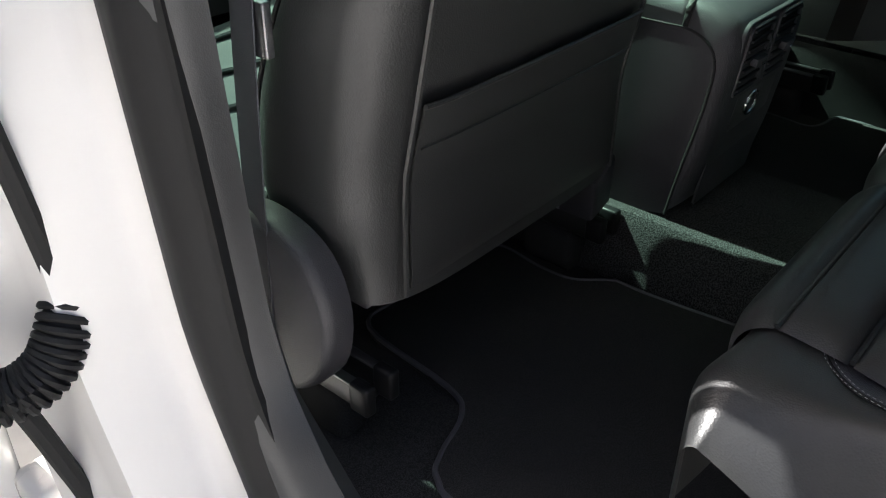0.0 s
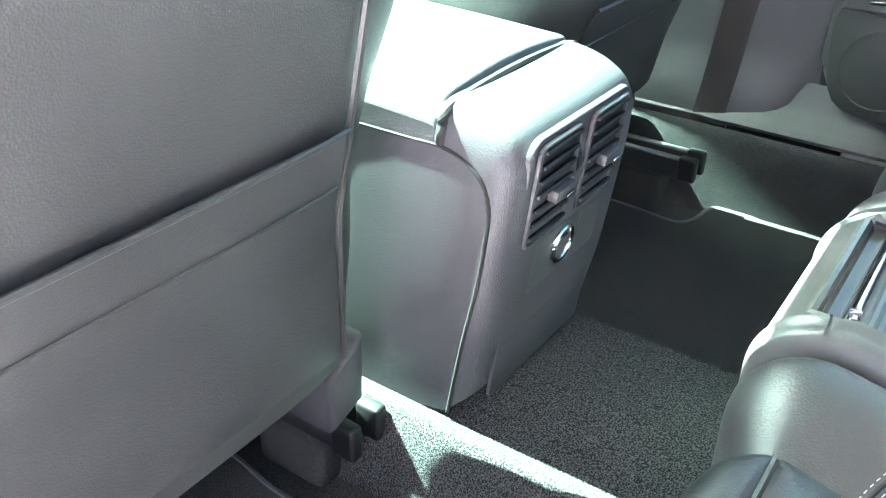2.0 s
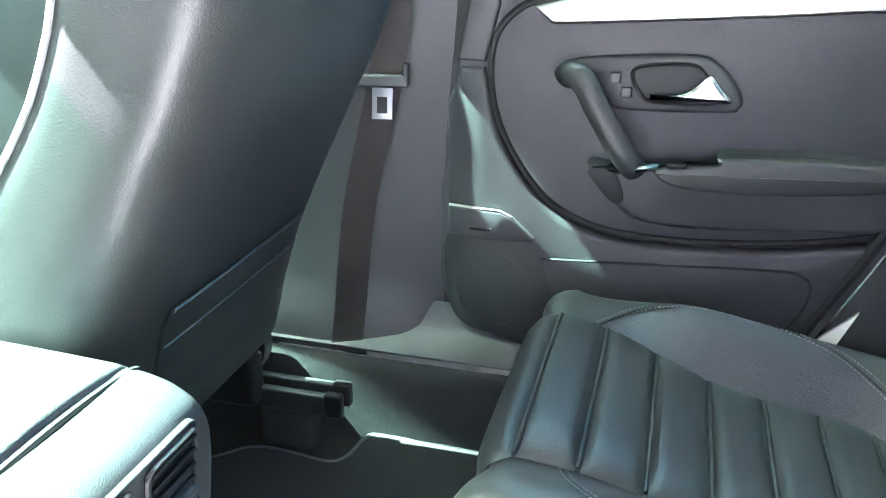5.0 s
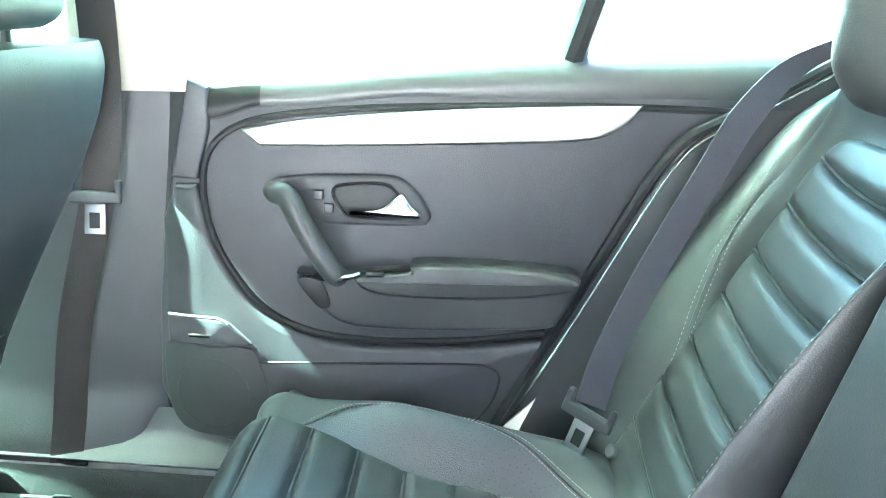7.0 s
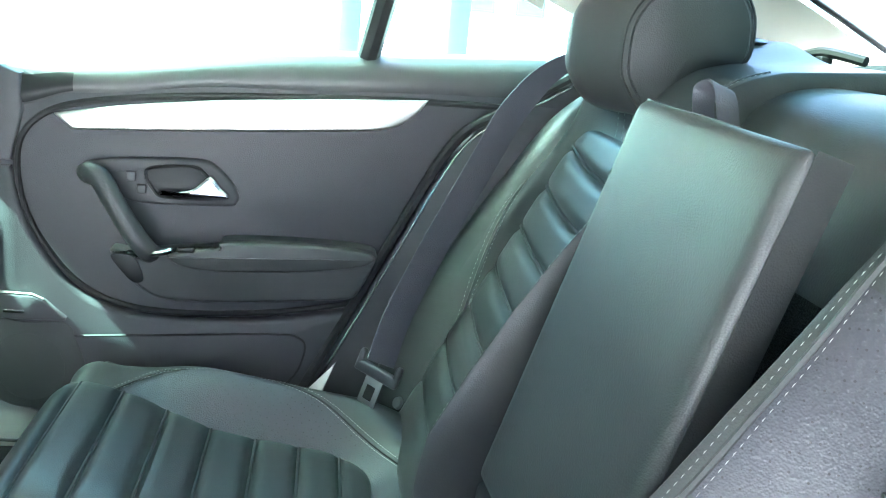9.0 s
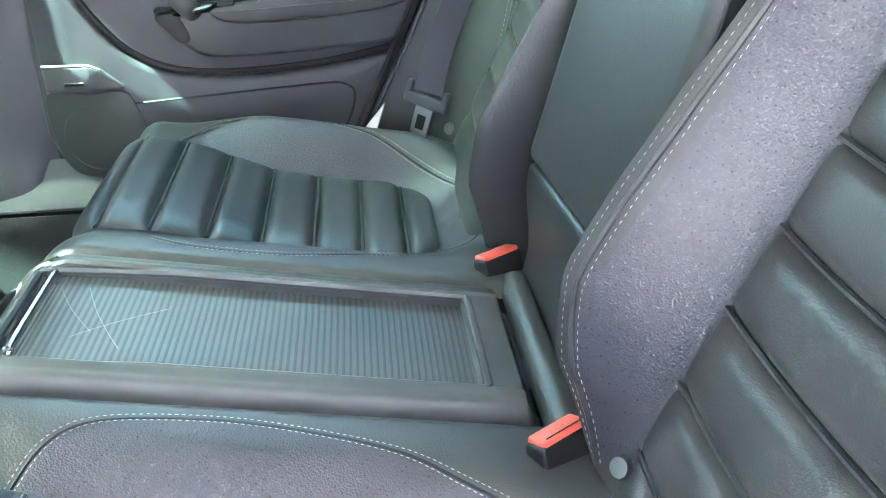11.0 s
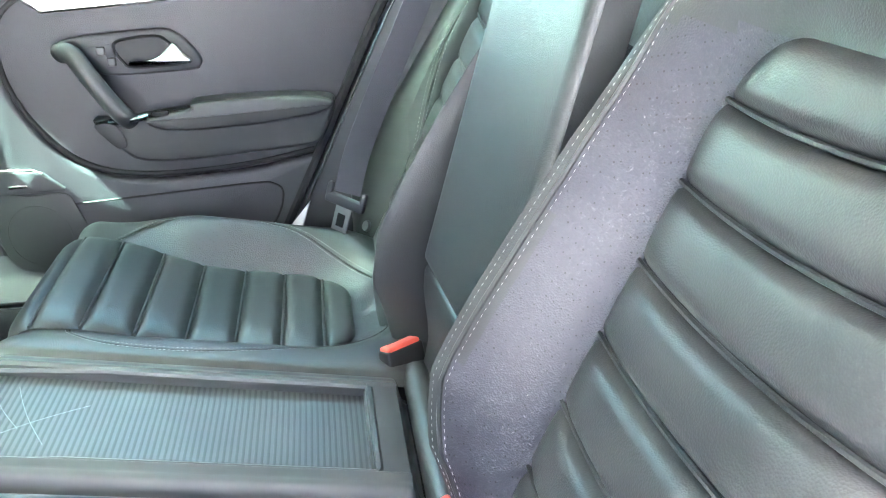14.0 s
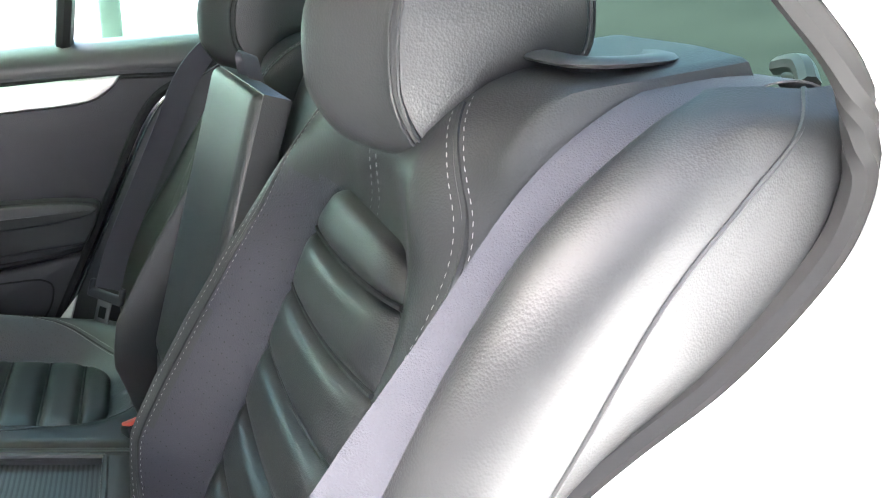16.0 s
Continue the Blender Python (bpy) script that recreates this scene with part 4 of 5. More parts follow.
rear = smooth_line([(0.20, 0.17, 0), (0.161, 0.243, 0), (0.114, 0.342, 0), (0.052, 0.465, 0), (-0.023, 0.62, 0), (-0.067, 0.709, 0), (-0.109, 0.763, 0), (-0.19, 0.81, 0)], 4)
rear = [(p.x, p.y) for p in rear]
front = [(0.577, 0.80), (0.597, 0.70), (0.615, 0.60), (0.626, 0.48), (0.628, 0.34), (0.60, 0.285), (0.565, 0.272), (0.50, 0.26), (0.35, 0.19)]
part("panel", prism(rear + [(-0.19, 0.815)] + [(y, band_z(y) + 0.012) for y in span(-0.18, 0.57, 20)] + front, 0.77, 0.70, 0.004), GREY_PLASTIC, door)


def top_roll(u, y):
    """The padded roll under the window, from the glass down to the strip."""
    a = u * 1.9
    zs, zb = sill_z(y), band_z(y)
    x = 0.752 - 0.055 * math.sin(min(a, 1.57)) + 0.006 * max(0, a - 1.57) / 0.33
    z = zs - (zs - zb) * (1 - math.cos(min(a, 1.9) * 0.82)) / (1 - math.cos(1.9 * 0.82))
    return (x, y, z)


part("window_ledge", sheet(top_roll, span(0, 1, 14), span(0.578, -0.27, 60), 0.012), PLASTIC, door)
arc = smooth_line([(0, -0.19, 0.80), (0, 0.0, 0.7965), (0, 0.156, 0.788), (0, 0.319, 0.776), (0, 0.45, 0.758), (0, 0.515, 0.737), (0, 0.55, 0.702), (0, 0.559, 0.655), (0, 0.552, 0.60), (0, 0.528, 0.545), (0, 0.478, 0.481), (0, 0.411, 0.446), (0, 0.31, 0.436), (0, 0.172, 0.445), (0, 0.06, 0.465)], 6)
part("insert_gap", tube([(0.699, p.y, p.z) for p in arc], 0.005, 8), RUBBER, door, "dark joint round the padded insert")
strip = smooth_line([(0.505, 0.736, 0), (0.399, 0.757, 0), (0.238, 0.778, 0), (0.073, 0.793, 0), (-0.042, 0.801, 0)], 6) + smooth_line([(-0.03, 0.782, 0), (-0.005, 0.762, 0), (0.036, 0.748, 0), (0.153, 0.737, 0), (0.318, 0.724, 0), (0.44, 0.716, 0), (0.479, 0.714, 0)], 6)
part("trim_strip", prism([(p.x, p.y) for p in strip], 0.705, 0.690, 0.005), ALU, door, "brushed aluminium trim strip")
low = [(p.y, p.z - 0.006) for p in arc[48:]] + [(0.05, 0.44)] + [(y, z) for y, z in rear[::-1] if z < 0.45] + [(0.30, 0.18), (0.50, 0.255), (0.565, 0.268), (0.60, 0.28), (0.622, 0.32), (0.620, 0.60), (0.60, 0.655), (0.566, 0.655)]


def bent(bm):
    """Bends a flat door piece outwards towards the pillar."""
    for y in (0.50, 0.52, 0.54, 0.56, 0.58, 0.60):
        bmesh.ops.bisect_plane(bm, geom=bm.verts[:] + bm.edges[:] + bm.faces[:], plane_co=(0, y, 0), plane_no=(0, 1, 0))
    for v in bm.verts:
        v.co.x += 0.9 * max(0.0, v.co.y - 0.488) ** 2
    return bm


part("lower_panel", bent(prism(low, 0.705, 0.684, 0.010)), GREY_PLASTIC, door)
part("front_cap", prism([(0.566, 0.662), (0.604, 0.662), (0.586, 0.75), (0.578, 0.80), (0.55, 0.79), (0.548, 0.735)], 0.71, 0.692, 0.005), GREY_PLASTIC, door)
# tweeter grille on the ledge
part("tweeter_grille", sheet(lambda u, y: Vector(top_roll(u + 0.08 * sm(0.50, 0.48, y) * (0.9 - u), y)) + Vector((-0.003, 0, 0.0015)), span(0.52, 0.90, 8), span(0.550, 0.478, 8)), DARK, door, "small black tweeter grille")
# speaker and its trim bar
bar = part("speaker_trim", bent(prism([(0.612, 0.459), (0.535, 0.460), (0.518, 0.453), (0.487, 0.426), (0.489, 0.421), (0.612, 0.416)], 0.70, 0.676, 0.004)), GREY_PLASTIC, door)
part("speaker_badge", bent(prism([(0.580, 0.433), (0.548, 0.435), (0.548, 0.430), (0.580, 0.428)], 0.68, 0.6745, 0.0008)), CHROME, bar, "small plain chrome badge")
part("trim_edge", bent(tube([(0.678, 0.612, 0.460), (0.678, 0.58, 0.4605), (0.678, 0.537, 0.461), (0.678, 0.520, 0.454)], 0.0018, 6)), ALU, bar)
grl = smooth_line([(0.616, 0.413, 0), (0.55, 0.4135, 0), (0.490, 0.416, 0), (0.472, 0.385, 0), (0.455, 0.33, 0), (0.448, 0.29, 0), (0.50, 0.272, 0), (0.57, 0.272, 0), (0.602, 0.290, 0), (0.617, 0.335, 0)], 4, True)
sg = part("speaker_grille", bent(prism([(p.x, p.y) for p in grl], 0.70, 0.6815, 0.002)), SLAT_PLASTIC, door, "dark speaker grille panel")
part("speaker_ring", bent(tube([(0.6812, 0.545 + 0.055 * math.cos(a), 0.340 + 0.055 * math.sin(a)) for a in span(0, 2 * math.pi * 39 / 40, 40)], 0.0006, 6, True)), SLAT_PLASTIC, sg)
pk = smooth_line([(0, 0.478, 0.395), (0, 0.309, 0.405), (0, 0.17, 0.413), (0, 0.135, 0.409), (0, 0.122, 0.392), (0, 0.133, 0.351), (0, 0.165, 0.31), (0, 0.20, 0.27)], 6)
part("bin_line", tube([(0.6835, p.y, p.z) for p in pk], 0.002, 6), RUBBER, door, "joint of the storage bin cover")
# inner release handle in its dark bowl
pod = smooth_line([(0.469, 0.645, 0), (0.469, 0.660, 0), (0.452, 0.671, 0), (0.398, 0.679, 0), (0.30, 0.684, 0), (0.272, 0.676, 0), (0.25, 0.655, 0), (0.236, 0.632, 0), (0.24, 0.619, 0), (0.256, 0.614, 0), (0.372, 0.610, 0), (0.41, 0.618, 0)], 4, True)
po = part("handle_pod", prism([(p.x, p.y) for p in pod], 0.705, 0.689, 0.006), GREY_PLASTIC, door)
inner = smooth_line([(0.373, 0.655, 0), (0.362, 0.668, 0), (0.305, 0.673, 0), (0.286, 0.662, 0), (0.268, 0.638, 0), (0.275, 0.626, 0), (0.345, 0.624, 0), (0.362, 0.634, 0)], 4, True)
part("handle_bowl", prism([(p.x, p.y) for p in inner], 0.70, 0.6875, 0.001), DARK, po)
part("bowl_rim", tube([(0.688, p.x, p.y) for p in inner], 0.003, 6, True), DARK, po)
hd = smooth_line([(0.352, 0.634, 0), (0.335, 0.634, 0), (0.305, 0.640, 0), (0.282, 0.660, 0), (0.274, 0.660, 0), (0.262, 0.645, 0), (0.250, 0.634, 0), (0.256, 0.627, 0), (0.31, 0.626, 0), (0.345, 0.629, 0)], 5, True)
part("release_handle", prism([(p.x, p.y) for p in hd], 0.688, 0.676, 0.005), CHROME, po, "satin chrome release lever")
for y, z in ((0.394, 0.652), (0.379, 0.634)):
    part("lock_switch", box(0.684, 0.690, y - 0.007, y + 0.007, z - 0.007, z + 0.007, 0.002), PLASTIC, po)
# diagonal grab handle
gr = smooth_line([(0.690, 0.458, 0.648), (0.672, 0.450, 0.655), (0.662, 0.432, 0.650), (0.656, 0.412, 0.618), (0.654, 0.385, 0.575), (0.656, 0.365, 0.548), (0.668, 0.358, 0.538)], 7)
gh = part("grab_handle", tube(gr, 0.0165, 14, False, 0.7, (1, 0, 0)), LEATHER, door, "leather-wrapped grab handle")
part("handle_cap", tube([(0.665, 0.392, 0.539), (0.652, 0.37, 0.542), (0.652, 0.345, 0.5455), (0.665, 0.333, 0.546)], 0.005, 8), CHROME, gh, "chrome cap")
# armrest with the pocket under it
am = smooth_line([(0.421, 0.540, 0), (0.405, 0.512, 0), (0.385, 0.492, 0), (0.345, 0.468, 0), (0.25, 0.466, 0), (0.138, 0.474, 0), (0.06, 0.482, 0), (0.042, 0.50, 0), (0.026, 0.535, 0), (0.022, 0.56, 0), (0.06, 0.568, 0), (0.143, 0.571, 0), (0.25, 0.567, 0), (0.262, 0.556, 0), (0.327, 0.548, 0), (0.385, 0.540, 0), (0.41, 0.543, 0)], 4, True)
ar = part("armrest", prism([(p.x, p.y) for p in am], 0.705, 0.664, 0.008), PLASTIC, door)
pad = smooth_line([(0.335, 0.540, 0), (0.31, 0.524, 0), (0.25, 0.520, 0), (0.138, 0.526, 0), (0.045, 0.540, 0), (0.024, 0.556, 0), (0.06, 0.567, 0), (0.143, 0.570, 0), (0.25, 0.566, 0), (0.262, 0.556, 0), (0.31, 0.549, 0)], 4, True)
part("armrest_pad", prism([(p.x, p.y) for p in pad], 0.69, 0.652, 0.005, "x", 3), LEATHER, ar, "padded armrest top")
st = [(0.655, p.y, p.z) for p in smooth_line([(0, 0.36, 0.505), (0, 0.31, 0.489), (0, 0.2, 0.489), (0, 0.05, 0.503)], 6)]
part("armrest_seam", tube([(0.6665, y, z) for _, y, z in st], 0.002, 6), RUBBER, ar)
part("window_switch", box(0.648, 0.66, 0.295, 0.32, 0.549, 0.556, 0.002), DARK, ar)
cup = smooth_line([(0.418, 0.535, 0), (0.385, 0.534, 0), (0.37, 0.50, 0), (0.385, 0.494, 0), (0.405, 0.514, 0)], 4, True)
part("pull_cup", prism([(p.x, p.y) for p in cup], 0.67, 0.6625, 0.001), DARK, ar)
seal = [Vector((0.689, y, z)) for y, z in rear] + [Vector((0.70, -0.26, 0.845)), Vector((0.715, -0.34, 0.90))]
part("door_seal", tube(smooth_line(seal[::3], 4), 0.0085, 8), RUBBER, door, "black rubber door seal")
# Small white wedge beside the cushion's rear corner, carried down behind it.
wedge = bmesh.new()
tips = [(0.637, 0.122, 0.290), (0.633, 0.108, 0.350), (0.611, 0.070, 0.402), (0.623, 0.086, 0.352), (0.626, 0.092, 0.290)]
wedge.faces.new([wedge.verts.new(p) for p in tips])
for g in bmesh.ops.extrude_face_region(wedge, geom=wedge.faces[:])["geom"]:
    if isinstance(g, bmesh.types.BMVert):
        g.co += Vector((0.010, -0.003, 0))
bmesh.ops.recalc_face_normals(wedge, faces=wedge.faces[:])
structure("white_wedge_right", wedge, PAINT, "small white wedge between the seat and the door")
# Thin chrome line stands in for the sunlit crest of the side pad.
seal2 = [p + Vector((-0.006, -0.022, 0.002)) for p in seal]
structure("pad_edge_highlight_right", tube(smooth_line(seal2[::3], 4), 0.0022, 8), CHROME, "bright line added for the sunlit edge of the side pad")

door.location += Vector((0, -0.006, 0.006))

# ---- right body side, pillars, glass ----
structure("side_trim_right", prism([(0.21, 0.10), (0.10, 0.342), (0.035, 0.465), (-0.04, 0.62), (-0.085, 0.709), (-0.13, 0.765), (-0.22, 0.82), (-0.30, 0.885), (-0.95, 0.885), (-0.95, 0.10)], 0.76, 0.705, 0.004), PLASTIC, "dark trim beside the rear seat")


def pillar_right(u, z):
    """The middle pillar's lower trim, bowed towards the cabin."""
    y = 0.612 + 0.30 * u
    flare = 0.026 * sm(0.34, 0.235, z)
    x = 0.737 - 0.020 * math.sin(min(u * 3.2, 1.57)) - 0.012 * sm(0.25, 0.6, u) - flare * sm(0.0, 0.25, u) + 0.02 * sm(0.9, 1.0, u)
    return (x, y + 0.03 * sm(0.5, 0.8, z) * (u - 0.6), z)


structure("pillar_right", sheet(pillar_right, span(0, 1, 26), span(0.225, 0.79, 26), 0.02), GREY_PLASTIC, "charcoal lower trim of the middle door pillar")
structure("pillar_right_core", box(0.715, 0.765, 0.565, 0.90, 0.20, 0.80), RUBBER, "black sealed gap between the door and the pillar")
structure("pillar_right_upper", sheet(lambda u, z: (pillar_right(u, 0.79)[0] - 0.004 - 0.28 * (z - 0.79), 0.585 + 0.14 * u - 0.10 * (z - 0.79), z), span(0, 1, 12), span(0.792, 1.10, 10), 0.02), BEIGE, "beige upper trim of the middle door pillar")
pb = thing("seat_belt", (0.645, 0.75, 0.23), "dark brown front seat belt hanging on the door pillar", "seat belt", "front seat belts")
pts = smooth_line([(0.660, 0.757, 0.226), (0.667, 0.750, 0.30), (0.669, 0.732, 0.46), (0.668, 0.690, 0.645), (0.662, 0.675, 0.758), (0.635, 0.668, 0.90), (0.60, 0.665, 1.0)], 6)
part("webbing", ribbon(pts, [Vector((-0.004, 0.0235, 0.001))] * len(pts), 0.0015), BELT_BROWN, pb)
tongue(Matrix.Translation((0.660, 0.692, 0.640)) @ Matrix.Rotation(radians(98), 4, "Z") @ Matrix.Rotation(radians(8), 4, "X"), pb)
part("belt_slot", tube(smooth_line([(0.684, 0.862, 0.268), (0.672, 0.815, 0.243), (0.661, 0.765, 0.229), (0.660, 0.725, 0.228)], 5), 0.004, 8), DARK, pb, "black slot in the sill")


def roof(u, y):
    """The headliner, bowed across."""
    a = abs(u)
    x = 0.605 * u
    z = 1.175 - 0.05 * a ** 3 - 0.03 * sm(0.1, -0.35, y)
    return (x, y - 0.075 * u * u * sm(0.5, 1.1, y), z)


structure("roof", sheet(roof, span(-1, 1, 30), span(-0.33, 1.09, 24), 0.03), BEIGE, "beige fabric headliner under the roof")
structure("roof_skin", sheet(lambda u, y: Vector(roof(u * 1.19, y)) + Vector((0, 0, 0.05)), span(-1, 1, 30), span(-0.34, 1.11, 24), 0.01), PAINT, "white painted roof skin")


FRONT_EDGE = smooth_line([(0.655, -0.02, 1.035), (0.663, -0.074, 1.018), (0.678, -0.157, 0.991), (0.702, -0.279, 0.945), (0.722, -0.36, 0.90)], 4)
REAR_EDGE = smooth_line([(0.60, -0.24, 1.135), (0.620, -0.36, 1.095), (0.632, -0.47, 1.056), (0.645, -0.60, 1.003), (0.665, -0.80, 0.915)], 4)


def c_pillar(u, v, side):
    """The rear roof pillar's trim: from the side window's end to the rear window's edge."""
    k = v * (len(FRONT_EDGE) - 1)
    i = min(int(k), len(FRONT_EDGE) - 2)
    a, b = (e[i].lerp(e[i + 1], k - i) for e in (FRONT_EDGE, REAR_EDGE))
    p = a.lerp(b, u)
    return Vector((side * (p.x - 0.012 * math.sin(min(max(u, 0), 1) * 3.14)), p.y, p.z))


structure("pillar_rear_left", prism([(-0.30, 1.10), (-0.405, 1.040), (-0.465, 0.985), (-0.508, 0.940), (-0.524, 0.90), (-0.524, 0.875), (-0.95, 0.875), (-0.95, 1.0), (-0.6, 1.11)], -0.70, -0.655, 0.01), BEIGE, "beige trim of the left rear roof pillar")
for side, word in ((1, "right"),):
    structure("pillar_rear_" + word, sheet(lambda u, v: c_pillar(u, v, side), span(0, 1, 18), span(0, 1, 18)), BEIGE, "beige trim of the rear roof pillar")
    e = [c_pillar(1.02, v, side) + Vector((-side * 0.004, -0.004, 0.006)) for v in span(0, 1, 12)]
    structure("rear_window_seal_" + word, tube(e, 0.005, 8), RUBBER, "black rubber edge of the rear window")
structure("roof_rail_right", sheet(lambda y, v: Vector((0.585 + 0.075 * v, y, 1.125 - 0.095 * v - 0.09 * sm(0.05, -0.3, y) ** 1.3 * v - 0.03 * sm(0.1, -0.35, y) * (1 - v))), span(1.1, -0.2, 30), span(0, 1, 5), 0.015), BEIGE, "beige trim over the side windows")
GLASS = bpy.data.materials.new("green_tinted_glass")
GLASS.use_nodes = True
gn = GLASS.node_tree
gn.nodes.remove(gn.nodes["Principled BSDF"])
tr, gl, mx, fr = (gn.nodes.new(k) for k in ("ShaderNodeBsdfTransparent", "ShaderNodeBsdfGlossy", "ShaderNodeMixShader", "ShaderNodeMapRange"))
lw, pw = gn.nodes.new("ShaderNodeLayerWeight"), gn.nodes.new("ShaderNodeMath")
lw.inputs[0].default_value = 0.5
pw.operation, pw.inputs[1].default_value = "POWER", 5.0
gn.links.new(lw.outputs["Facing"], pw.inputs[0])
gn.links.new(pw.outputs[0], fr.inputs[0])
fr.inputs[3].default_value, fr.inputs[4].default_value = 0.03, 0.6
tr.inputs[0].default_value = (0.76, 0.96, 0.855, 1)
gl.inputs["Roughness"].default_value = 0.02
gn.links.new(fr.outputs[0], mx.inputs[0])
gn.links.new(tr.outputs[0], mx.inputs[1])
gn.links.new(gl.outputs[0], mx.inputs[2])
gn.links.new(mx.outputs[0], gn.nodes["Material Output"].inputs[0])


DARK_GLASS = GLASS.copy()
DARK_GLASS.name = "dark_tinted_glass"
for node in DARK_GLASS.node_tree.nodes:
    if node.bl_idname == "ShaderNodeBsdfTransparent":
        node.inputs[0].default_value = (0.45, 0.54, 0.47, 1)


def pane(name, corners, label, mat=None):
    """One thin curved pane through four corners."""
    a, b, c, d = (Vector(p) for p in corners)
    bm = sheet(lambda u, v: a.lerp(b, u).lerp(d.lerp(c, u), v), span(0, 1, 6), span(0, 1, 6), 0.004)
    ob = structure(name, bm, mat or GLASS, label)
    return ob


pane("window_1", [(0.752, 0.60, 0.80), (0.752, 0.032, 0.852), (0.657, 0.0, 1.03), (0.657, 0.60, 1.045)], "green-tinted rear side window glass")
pane("window_2", [(0.752, 0.010, 0.852), (0.745, -0.29, 0.872), (0.665, -0.22, 0.96), (0.657, -0.02, 1.03)], "green-tinted quarter window glass")
pane("window_3", [(0.61, -0.27, 1.155), (-0.61, -0.27, 1.155), (-0.66, -1.10, 0.975), (0.66, -1.10, 0.975)], "dark-tinted sloping rear window glass", DARK_GLASS)
pane("window_4", [(0.752, 1.75, 0.76), (0.752, 0.74, 0.80), (0.657, 0.72, 1.045), (0.657, 1.25, 1.02)], "front side window glass")
pane("windscreen", [(0.6, 1.12, 1.13), (-0.6, 1.12, 1.13), (-0.7, 1.95, 0.74), (0.7, 1.95, 0.74)], "sloping windscreen glass")
for side, word in ((1, "right"), (-1, "left")):
    structure("pillar_front_" + word, sheet(lambda u, v: (side * (0.59 + 0.10 * v + 0.10 * u), 1.10 + 0.87 * v, 1.135 - 0.40 * v - 0.035 * u), span(0, 1, 6), span(0, 1, 14), 0.02), BEIGE, "beige trim of the front roof pillar")
structure("window_divider", tube([(0.742, 0.050, 0.845), (0.62, 0.010, 1.05)], 0.017, 8, False, 1.0), RUBBER, "black divider bar between the side windows")

structure("body_side_right", box(0.78, 0.81, -1.0, 2.0, -0.30, 0.76, 0.01), PAINT, "white painted outer side of the body")

# ---- parcel shelf ----
def shelf(u, v):
    x = 0.60 * u
    y = -0.47 - 0.62 * v
    z = 0.862 + 0.02 * sm(0.2, 0.35, v) + 0.075 * sm(0.3, 1.0, v) + 0.02 * abs(u) ** 4
    return (x, y, z)


structure("parcel_shelf", sheet(shelf, span(-1, 1, 30), span(0, 1, 26), 0.02), SHELF_CLOTH, "black moulded parcel shelf under the rear window")
ROLL = smooth_line([(0, -0.285, 0.74), (0, -0.315, 0.83), (0, -0.345, 0.872), (0, -0.40, 0.888), (0, -0.48, 0.885)], 6)
structure("shelf_roll", sheet(lambda x, i: (x, ROLL[int(i)].y, ROLL[int(i)].z), span(-0.30, 0.30, 10), range(len(ROLL)), 0.01), LEATHER, "black leather roll along the front of the shelf")
structure("seat_back_wall", sheet(lambda x, z: (x, -0.36 + 0.3 * (0.85 - z), z), span(-0.56, 0.56, 8), span(0.1, 0.80, 8), 0.02), CARPET, "carpeted wall behind the rear seats")
for side in (-1, 1):
    bz = thing("belt_guide", (side * 0.51, -0.41, 0.90), "black plastic belt guide bezel on the seat shoulder", "belt guide", "belt guides")
    ring = smooth_line([(side * 0.455, -0.372, 0.940), (side * 0.51, -0.362, 0.943), (side * 0.565, -0.365, 0.943), (side * 0.575, -0.395, 0.943), (side * 0.555, -0.435, 0.943), (side * 0.49, -0.452, 0.941), (side * 0.448, -0.43, 0.939), (side * 0.444, -0.39, 0.939)], 6, True)
    part("bezel", tube(ring, 0.013, 10, True, 0.30, (0, 0.05, 1)), PLASTIC, bz)
    # Solid black block in place of the shade down the guide's hollow.
    hole = bmesh.new()
    mid_p = sum(ring, Vector()) / len(ring)
    vs = [hole.verts.new(p.lerp(mid_p, 0.16) + Vector((0, 0, -0.002))) for p in ring]
    hole.faces.new(vs)
    ext = bmesh.ops.extrude_face_region(hole, geom=hole.faces[:])
    for g in ext["geom"]:
        if isinstance(g, bmesh.types.BMVert):
            g.co.z -= 0.05
    bmesh.ops.recalc_face_normals(hole, faces=hole.faces[:])
    part("hollow_shade", hole, RUBBER, bz)
    hx, hy = (0.60, -0.62) if side > 0 else (-0.56, -0.55)
    hook = thing("coat_hook", (hx, hy, 0.88), "small black plastic shelf hook", "hook", "shelf hooks")
    part("stem", box(hx - 0.010, hx + 0.010, hy - 0.01, hy + 0.01, 0.868, 0.93, 0.003), DARK, hook)
    part("arm", tube(smooth_line([(hx + side * 0.035, hy + 0.02, 0.925), (hx, hy, 0.936), (hx - side * 0.06, hy - 0.03, 0.928)], 5), 0.008, 8), DARK, hook)

# ---- left side: pillars, sill, open door ----
def jamb(u, z):
    """White painted middle pillar of the left side, seen through the open door."""
    y = 0.90 + 0.13 * (z - 0.33) - 0.05 * sm(0.3, 0.0, z)
    prof = [(-0.735, 0.0), (-0.74, 0.02), (-0.76, 0.045), (-0.80, 0.06), (-0.83, 0.075), (-0.835, 0.12), (-0.86, 0.20)]
    k = min(int(u), len(prof) - 2)
    t = u - k
    x = prof[k][0] * (1 - t) + prof[k + 1][0] * t
    d = prof[k][1] * (1 - t) + prof[k + 1][1] * t
    return (x, y + d, z)


structure("pillar_left_paint", sheet(jamb, span(0, 6, 19), span(-0.40, 1.08, 40), 0.01), PAINT, "white painted door pillar with the rear door open")


